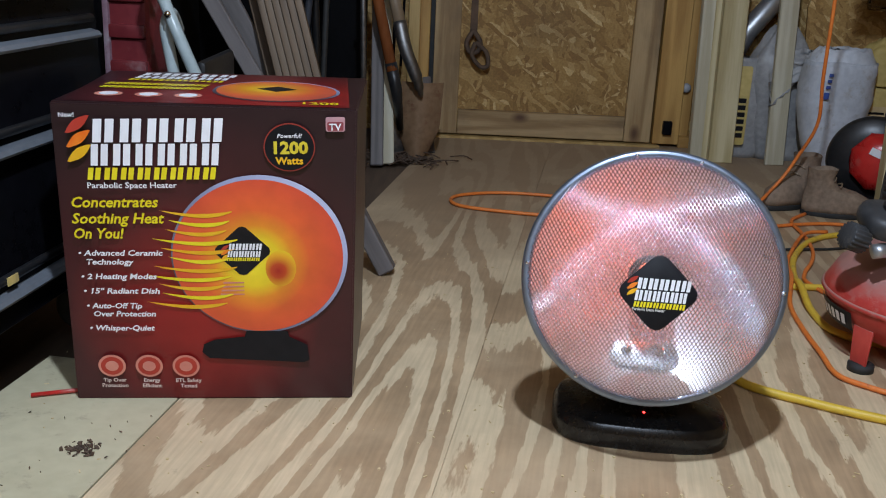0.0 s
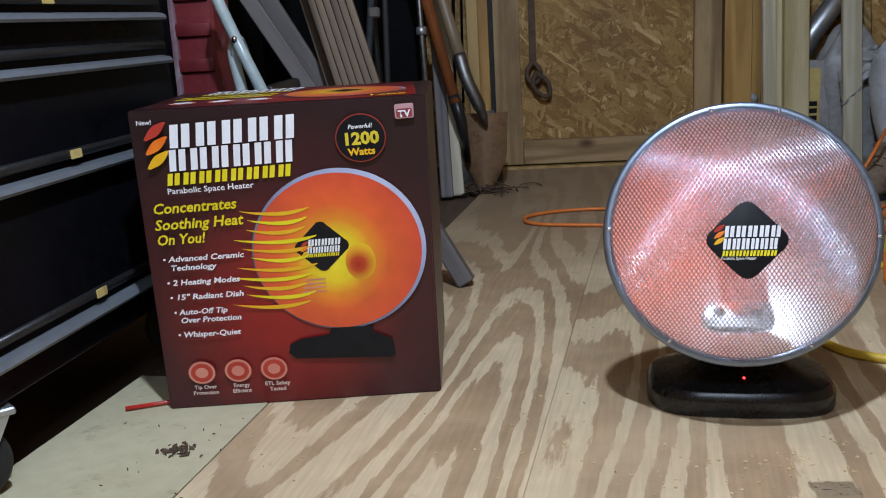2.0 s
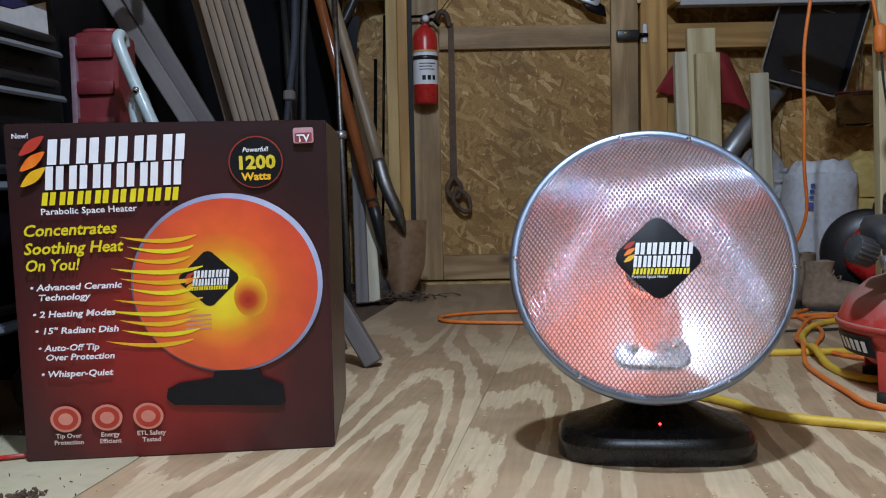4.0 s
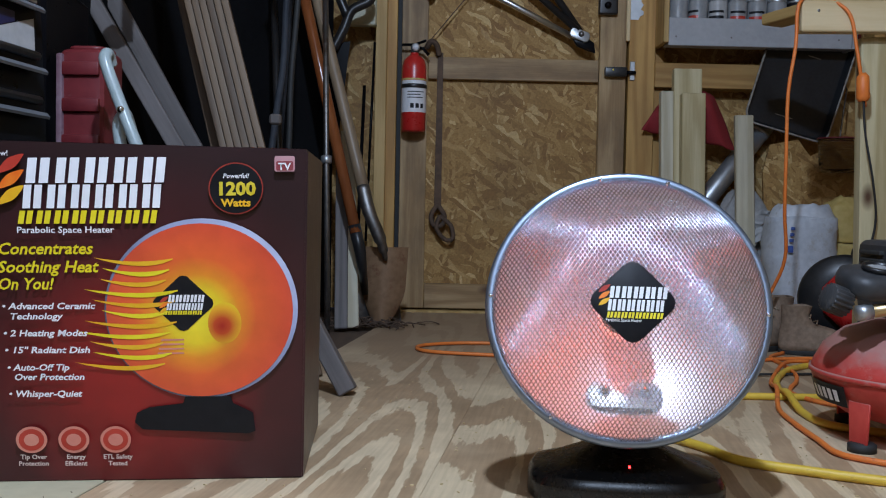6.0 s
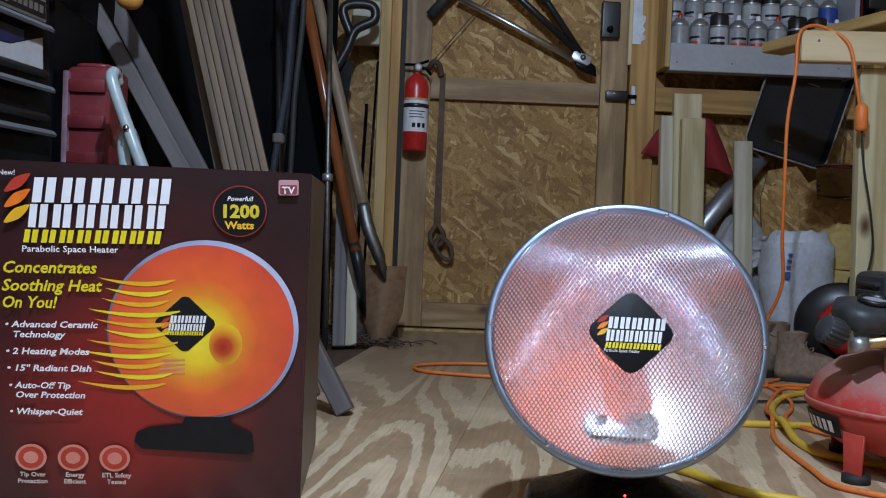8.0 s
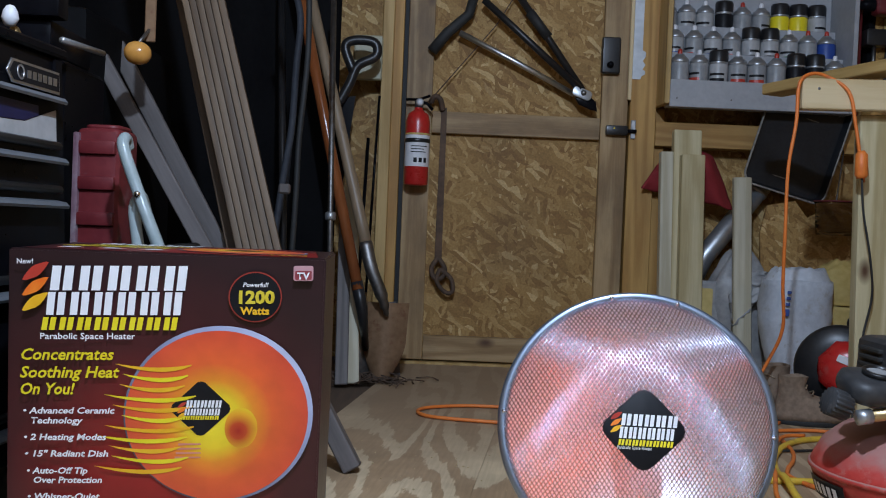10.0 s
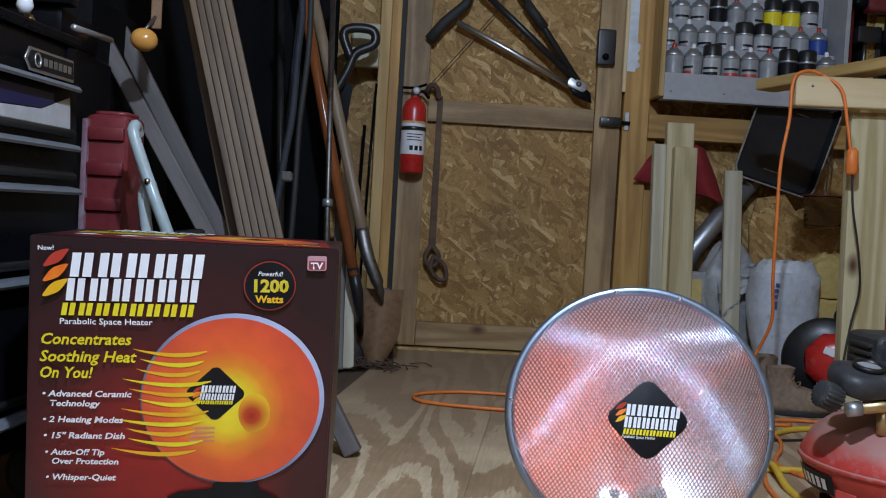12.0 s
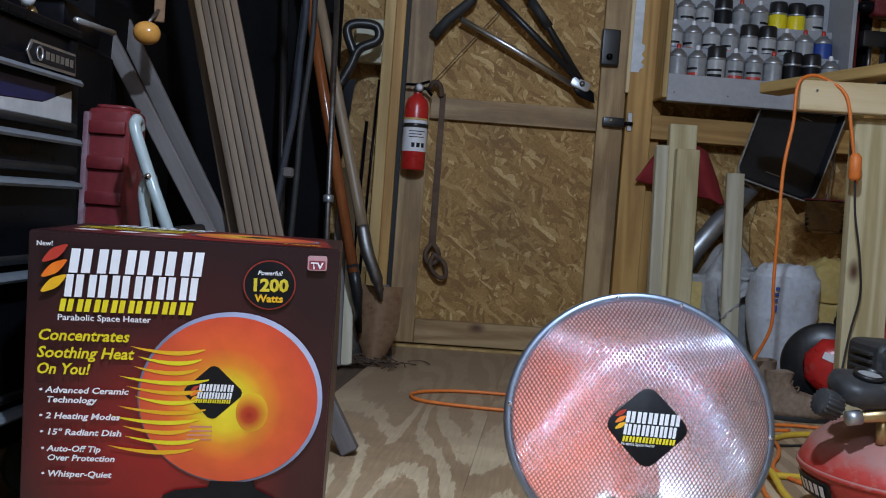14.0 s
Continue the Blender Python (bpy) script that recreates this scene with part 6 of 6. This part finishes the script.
sack("paper_bag", pose(2.104, 2.64, 0.286), 0.070, 0.055, 0.150, YELLOW_BAG, "crumpled yellow paper bag lying on another bag", 4.4, 0.02, 0.45, 0.014, 0.95)
bm = bmesh.new()
outl = [(-0.15, 0), (0.17, 0), (0.17, 0.28), (0.10, 0.40), (0.02, 0.36), (-0.02, 0.42), (-0.12, 0.40), (-0.15, 0.3)]
solo("board_offcut", slab(outl, 0.011, m=pose(0, 0, 0, 90 - 12, 0, 0)), OSB, pose(2.04, 2.74, 0.226), "strand board offcut leaning on the wall", "board")
solo("scrap_box", block(1.80, 2.24, 2.765, 2.865, 0.0, 0.225, 0.006), CARD, Matrix(), "brown cardboard box by the wall", "box")
bin_ = thing("clear_tub", pose(2.135, 2.74, 0.52), "clear plastic tub hanging below the tray", "tub")
part("tub_wall", lathe([(0.0, 0), (0.060, 0.002), (0.064, 0.01), (0.070, 0.11), (0.074, 0.115), (0.072, 0.117), (0.067, 0.11), (0.061, 0.012), (0.0, 0.006)], 32), CLEAR, bin_)
for k in range(5):
    part("tub_rib", lathe([(0.0655 + 0.0012 * k, 0.02 + 0.018 * k), (0.0675 + 0.0012 * k, 0.022 + 0.018 * k), (0.0655 + 0.0012 * k, 0.025 + 0.018 * k)], 32), CLEAR, bin_)
hang = part("tub_lid", lathe([(0, 0.121), (0.074, 0.121), (0.076, 0.118), (0.074, 0.116), (0, 0.116)], 32), RED_PLASTIC, bin_, "red tub lid")
part("hanger", tube([(0, 0.0, 0.12), (0.06, 0.10, 0.30), (0.08, 0.20, 0.36)], 0.003, 6), STEEL, bin_)


# ---- boots on the floor ----
def boot(at, text):
    th = thing("work_boot", at, text, "boot", "pair of work boots")
    bm = bmesh.new()
    rows = []
    prof = [(0.0, 0.050, 0.13), (0.02, 0.052, 0.135), (0.05, 0.050, 0.128), (0.075, 0.046, 0.095), (0.095, 0.042, 0.060), (0.13, 0.041, 0.050), (0.165, 0.046, 0.056)]
    for z, w, l in prof:
        ring = []
        for k in range(28):
            a = k * math.tau / 28
            q = Vector((math.cos(a), math.sin(a), z * 20))
            f = 1 + 0.06 * noise.noise(q * 1.8)
            shift = -(0.13 - l) * 0.95
            ring.append(bm.verts.new((math.cos(a) * l * f + shift, math.sin(a) * w * f, z + 0.018 + 0.008 * noise.noise(q))))
        rows.append(ring)
    for a, b in zip(rows, rows[1:]):
        for k in range(28):
            bm.faces.new((a[k], a[(k + 1) % 28], b[(k + 1) % 28], b[k]))
    bm.faces.new(rows[0])
    smooth(bm, 80)
    part("upper", bm, BOOT_HIDE, th)
    part("sole", slab([(0.133 * math.cos(a), 0.053 * math.sin(a) * (1 - 0.15 * math.cos(a) ** 2)) for a in np.linspace(0, math.tau, 33)[:-1]], 0.020, 0.004), BLACK_RUBBER, th)
    for k in range(4):
        part("lace", tube(spline([(0.02 - 0.025 * k, -0.03, 0.095 + 0.022 * k), (0.03 - 0.025 * k, 0, 0.105 + 0.022 * k), (0.02 - 0.025 * k, 0.03, 0.095 + 0.022 * k)], 4), 0.003, 6), HANDLE_WOOD, th)


boot(pose(1.770, 1.975, 0.0, 0, 0, -8) @ Matrix.Scale(0.72, 4), "muddy brown leather work boot on the floor")
boot(pose(1.665, 2.06, 0.0, 0, 0, 215) @ Matrix.Scale(0.8, 4), "muddy brown leather work boot behind the other")


# ---- red power tool ----
def cut_saw():
    th = thing("chain_saw", pose(1.925, 2.08, 0.0, 0, 0, -22), "red and black power saw standing on the floor", "power saw")
    part("saw_body", block(-0.05, 0.16, -0.02, 0.10, 0.02, 0.22, 0.03, 3), RED_PAINT, th)
    at = pose(-0.035, -0.03, 0.145, 90, 0, 0)
    part("guard", lathe([(0.055, -0.03), (0.108, -0.03), (0.120, -0.018), (0.122, 0.010), (0.114, 0.026), (0.060, 0.030)], 44, m=at), BLACK_PLASTIC, th, "round black guard")
    part("side_cover", lathe([(0, 0.066), (0.050, 0.062), (0.080, 0.044), (0.088, 0.0)], 8, m=pose(-0.012, -0.045, 0.145, 90, 20, 0)), RED_PAINT, th, "faceted red side cover")
    part("label", slab(rounded(-0.034, 0.034, -0.010, 0.010, 0.002), 0.001, m=pose(-0.012, -0.112, 0.172, 90, 20, 0)), PAPER, th, "small white label")
    part("cover_bolt", lathe([(0, 0.008), (0.006, 0.006), (0.008, 0)], 10, m=pose(0.030, -0.104, 0.182, 90, 0, 0)), ZINC, th)
    part("handle", tube(spline([(0.00, 0.02, 0.22), (-0.01, 0.02, 0.275), (0.03, 0.02, 0.290), (0.09, 0.02, 0.280), (0.10, 0.02, 0.22)], 6), 0.010, 10), BLACK_PLASTIC, th, "black top handle")
    part("rear_fin", slab([(0.06, 0.02), (0.15, 0.02), (0.15, 0.30), (0.11, 0.285), (0.07, 0.20)], 0.045, 0.010, m=pose(0, -0.03, 0, 90, 0, 0)), RED_PAINT, th, "tall red rear housing")


cut_saw()


# ---- pancake air compressor ----
def compressor():
    th = thing("air_compressor", pose(1.572, 0.985, 0), "dusty red pancake air compressor with a black top", "air compressor")
    R = 0.19
    prof = [(0.0, 0.030), (0.09, 0.033), (0.14, 0.046), (0.172, 0.070), (0.186, 0.095), (R, 0.108), (R, 0.118), (0.186, 0.128), (0.172, 0.155), (0.14, 0.182), (0.09, 0.198), (0.0, 0.203)]
    tank = part("tank", lathe(prof, 72), DUST_RED, th)
    part("weld_seam", lathe([(R, 0.1085), (R + 0.0035, 0.110), (R + 0.0035, 0.116), (R, 0.1175)], 72), DUST_RED, tank)
    # maker's plate on the tank wall, bars for its letters
    bm = bmesh.new()
    a0, a1 = radians(166), radians(201)
    pts = [(math.cos(a), math.sin(a)) for a in np.linspace(a0, a1, 14)]
    for (xa, ya), (xb, yb) in zip(pts, pts[1:]):
        bm.faces.new([bm.verts.new(c) for c in ((xa * 0.1795, ya * 0.1795, 0.066), (xb * 0.1795, yb * 0.1795, 0.066), (xb * 0.1905, yb * 0.1905, 0.100), (xa * 0.1905, ya * 0.1905, 0.100))])
    lab = part("name_plate", bm, DARK_INK, tank, "black name plate")
    for k in range(5):
        b2 = bmesh.new()
        aa = radians(174 + 4.8 * k)
        ab = aa + radians(3.2)
        b2.faces.new([b2.verts.new(c) for c in ((math.cos(aa) * 0.1835, math.sin(aa) * 0.1835, 0.073), (math.cos(ab) * 0.1835, math.sin(ab) * 0.1835, 0.073), (math.cos(ab) * 0.1905, math.sin(ab) * 0.1905, 0.092), (math.cos(aa) * 0.1905, math.sin(aa) * 0.1905, 0.092))])
        part("name_bar", b2, WHITE_INK, lab)
    for k in range(4):
        a = radians(207 + 90 * k)
        leg = part("leg", slab([(-0.016, 0.012), (0.016, 0.012), (0.020, 0.078), (-0.020, 0.078)], 0.005, 0.001, m=pose(0.172 * math.cos(a), 0.172 * math.sin(a), 0, 90, 0, math.degrees(a) + 90)), DUST_RED, th, "red strap leg")
        part("rubber_foot", lathe([(0, 0), (0.022, 0), (0.022, 0.012), (0.016, 0.015), (0, 0.015)], 20), BLACK_RUBBER, leg, m=Matrix.Translation((0.166 * math.cos(a), 0.166 * math.sin(a), 0)))
    # pump shroud with the gauge panel in front
    sh = part("shroud", block(-0.066, 0.22, 0.03, 0.16, 0.200, 0.330, 0.020, 3), DUST_PLASTIC, th, "dusty black pump shroud")
    for k in range(4):
        part("vent_slot", block(-0.074, -0.051, 0.05, 0.13, 0.262 + 0.014 * k, 0.270 + 0.014 * k, 0.002), BLACK_RUBBER, sh)
    panel = part("gauge_panel", slab(rounded(-0.085, 0.16, -0.042, 0.052, 0.03), 0.040, 0.014, m=pose(-0.105, -0.070, 0.246, 14, 0, 6)), DUST_PLASTIC, th, "black gauge panel")
    for x in (-0.030, 0.034):
        g = part("pressure_gauge", lathe([(0.021, 0.0), (0.026, 0.002), (0.026, 0.008), (0.021, 0.009), (0.021, 0)], 28), BLACK_PLASTIC, panel, m=pose(-0.105, -0.070, 0.246, 14, 0, 6) @ Matrix.Translation((x, 0.004, 0.040)))
        part("dial", lathe([(0, 0.004), (0.0205, 0.004)], 24), GREY_BAG, g, "pale gauge dial")
    teeth = [((0.0205 + 0.0025 * (k % 4 < 2)) * math.cos(k * math.tau / 72), (0.0205 + 0.0025 * (k % 4 < 2)) * math.sin(k * math.tau / 72)) for k in range(72)]
    part("regulator_knob", slab(teeth, 0.034, 0.001, m=Matrix.Translation((0, 0, -0.017)), seg=1), DUST_PLASTIC, th, "ribbed regulator knob", pose(-0.204, -0.092, 0.240, 70, -18, -70))
    v = part("valve", tube([(-0.170, -0.105, 0.222), (-0.10, -0.10, 0.232), (-0.05, -0.09, 0.236)], [0.0095, 0.0110, 0.0105], 14), BRASS, th, "dull brass outlet valve")
    part("valve_collar", tube([(-0.177, -0.105, 0.221), (-0.155, -0.1045, 0.2245)], 0.0122, 14), ZINC, v)
    part("coupler", tube([(-0.07, -0.09, 0.23), (0.03, -0.10, 0.225)], 0.012, 14), ZINC, v)
    part("stem", tube([(-0.11, -0.09, 0.222), (-0.108, -0.088, 0.18)], 0.010, 12), BRASS, v)


compressor()

# ---- cords and hoses ----
cord = "cords on the floor"
drape = [(1.86, 1.93, 0.66), (1.822, 1.872, 0.72), (1.805, 1.868, 0.80), (1.785, 1.872, 0.885), (1.735, 1.89, 0.925), (1.690, 1.885, 0.930), (1.655, 1.872, 0.90), (1.650, 1.868, 0.80), (1.636, 1.87, 0.68), (1.640, 1.88, 0.52), (1.652, 1.91, 0.38), (1.672, 1.95, 0.26), (1.655, 2.0, 0.165), (1.60, 2.0, 0.07), (1.50, 1.94, 0.012), (1.30, 1.93, 0.0065), (1.05, 2.01, 0.0065), (0.86, 2.03, 0.0065), (0.74, 1.985, 0.0065), (0.706, 1.92, 0.0065), (0.745, 1.855, 0.0065), (0.90, 1.815, 0.0065), (1.10, 1.79, 0.0065), (1.36, 1.70, 0.0065), (1.53, 1.80, 0.0065), (1.70, 1.86, 0.0065), (1.85, 1.84, 0.0065)]
oc = thing("extension_cord", pose(0, 0, 0), "orange extension cord draped over the bench and floor", "extension cord", cord)
part("cord", tube(spline(drape, 8), 0.0046, 10), ORANGE, oc)
part("plug", tube([(1.822, 1.868, 0.735), (1.824, 1.868, 0.725), (1.826, 1.868, 0.672), (1.827, 1.868, 0.664)], [0.008, 0.0155, 0.0165, 0.012], 14), ORANGE, oc, "orange moulded plug")
solo("black_lead", tube(spline([(1.827, 1.866, 0.665), (1.835, 1.866, 0.58), (1.862, 1.872, 0.46), (1.885, 1.90, 0.36), (1.87, 1.905, 0.26), (1.845, 1.88, 0.15), (1.80, 1.80, 0.03), (1.70, 1.66, 0.006), (1.50, 1.60, 0.006), (1.36, 1.58, 0.006)], 8), 0.0031, 8), BLACK_RUBBER, Matrix(), "black power lead plugged into the orange cord", "power lead", cord)
solo("extension_cord", tube(spline([(1.68, 1.96, 0.006), (1.614, 1.871, 0.006), (1.603, 1.741, 0.006), (1.58, 1.606, 0.006), (1.544, 1.508, 0.006), (1.502, 1.427, 0.006), (1.484, 1.357, 0.006), (1.52, 1.26, 0.006), (1.62, 1.20, 0.006)], 8), 0.0046, 10), ORANGE, Matrix(), "orange extension cord winding past the compressor", "extension cord", cord)
solo("extension_cord", tube(spline([(1.66, 1.74, 0.0175), (1.594, 1.709, 0.0175), (1.527, 1.595, 0.006), (1.48, 1.482, 0.006), (1.445, 1.349, 0.019), (1.40, 1.211, 0.006), (1.382, 1.086, 0.006), (1.374, 0.957, 0.006), (1.369, 0.878, 0.006), (1.396, 0.835, 0.006), (1.50, 0.76, 0.006), (1.62, 0.74, 0.006)], 8), 0.0046, 10), ORANGE, Matrix(), "orange extension cord coiled by the compressor", "extension cord", cord)
solo("air_hose", tube(spline([(1.06, 1.02, 0.0075), (1.10, 0.985, 0.0075), (1.162, 0.90, 0.0075), (1.20, 0.81, 0.0075), (1.28, 0.757, 0.0075), (1.38, 0.707, 0.0075), (1.60, 0.62, 0.0075)], 8), 0.0072, 12), YELLOW, Matrix(), "yellow air hose lying on the plywood", "air hose", cord)
solo("air_hose", tube(spline([(1.15, 1.33, 0.0075), (1.30, 1.323, 0.0075), (1.408, 1.321, 0.0075), (1.461, 1.321, 0.0075), (1.514, 1.321, 0.0075), (1.64, 1.31, 0.0075)], 8), 0.0072, 12), YELLOW, Matrix(), "yellow air hose running behind the compressor", "air hose", cord)
solo("air_hose", tube(spline([(1.76, 1.77, 0.0075), (1.677, 1.743, 0.0075), (1.617, 1.699, 0.0075), (1.563, 1.63, 0.0075), (1.503, 1.512, 0.0075), (1.465, 1.386, 0.0075), (1.444, 1.287, 0.0215), (1.43, 1.171, 0.0075), (1.439, 1.064, 0.0075), (1.52, 1.0, 0.0075)], 8), 0.0072, 12), YELLOW, Matrix(), "yellow air hose curling under the compressor", "air hose", cord)

# ---- small things at the edges of view ----
clampb = thing("bar_clamp", pose(0, 0, 0), "dark red bar clamp hanging beside the can rack", "clamp")
part("clamp_bar", tube([(2.225, 2.84, 0.95), (2.225, 2.84, 1.55)], 0.013, 12), RED_PLASTIC, clampb)
part("clamp_jaw", block(2.24, 2.33, 2.80, 2.86, 1.20, 1.26, 0.010, 2), BLACK_PLASTIC, clampb)
part("clamp_screw", tube([(2.28, 2.83, 1.10), (2.28, 2.83, 1.20)], 0.007, 10), STEEL, clampb)
case = thing("tool_bag", pose(2.45, 2.90, 1.06), "black fabric tool bag hanging on the wall", "tool bag")
part("bag_body", block(-0.17, 0.20, -0.03, 0.05, 0.0, 0.42, 0.03, 3), DARK_FILL, case)
part("bag_buckle", block(-0.12, -0.085, -0.038, -0.031, 0.20, 0.25, 0.003), YELLOW_BAG, case, "yellowed buckle")
part("bag_strap", block(-0.112, -0.094, -0.036, -0.031, 0.02, 0.40, 0.002), BLACK_RUBBER, case)
drill = thing("cordless_drill", pose(2.30, 2.78, 1.30), "dark red and black drill hanging on the wall", "drill")
part("drill_body", block(-0.05, 0.09, -0.03, 0.03, 0.0, 0.07, 0.016, 3), RED_PLASTIC, drill)
part("drill_grip", block(0.03, 0.08, -0.022, 0.022, -0.11, 0.005, 0.012, 2), BLACK_PLASTIC, drill)
part("drill_chuck", lathe([(0.0, 0.05), (0.012, 0.048), (0.020, 0.03), (0.022, 0.0)], 18, m=pose(-0.05, 0, 0.035, 0, -90, 0)), BLACK_STEEL, drill)
part("wall_hook", block(0.0, 0.02, 0.03, 0.17, 0.03, 0.04, 0.002), STEEL, drill)
solo("steel_rod", tube([(0.505, 2.84, 0.25), (0.515, 2.84, 0.62), (0.525, 2.845, 0.95)], 0.0045, 8), BLACK_STEEL, Matrix(), "thin black rod leaning beside the stud", "rod")
solo("steel_rod", tube([(0.47, 2.83, 0.0), (0.49, 2.86, 0.80)], 0.006, 8), BLACK_STEEL, Matrix(), "thin black rod standing beside the stud", "rod")
bm = bmesh.new()
bmesh.ops.create_grid(bm, x_segments=14, y_segments=14, size=0.5)
for v in bm.verts:
    u, w = v.co.x, v.co.y
    v.co = Vector((1.045 + u * 0.05 + 0.008 * noise.noise(Vector((w * 6, 0, 1))), 0.375 + w * 0.035, 0.003 + 0.007 * abs(noise.noise(Vector((u * 7, w * 7, 2))))))
smooth(bm, 180)
solo("film_scrap", bm, CLEAR, Matrix(), "small crumpled clear film scrap on the plywood", "film scrap")
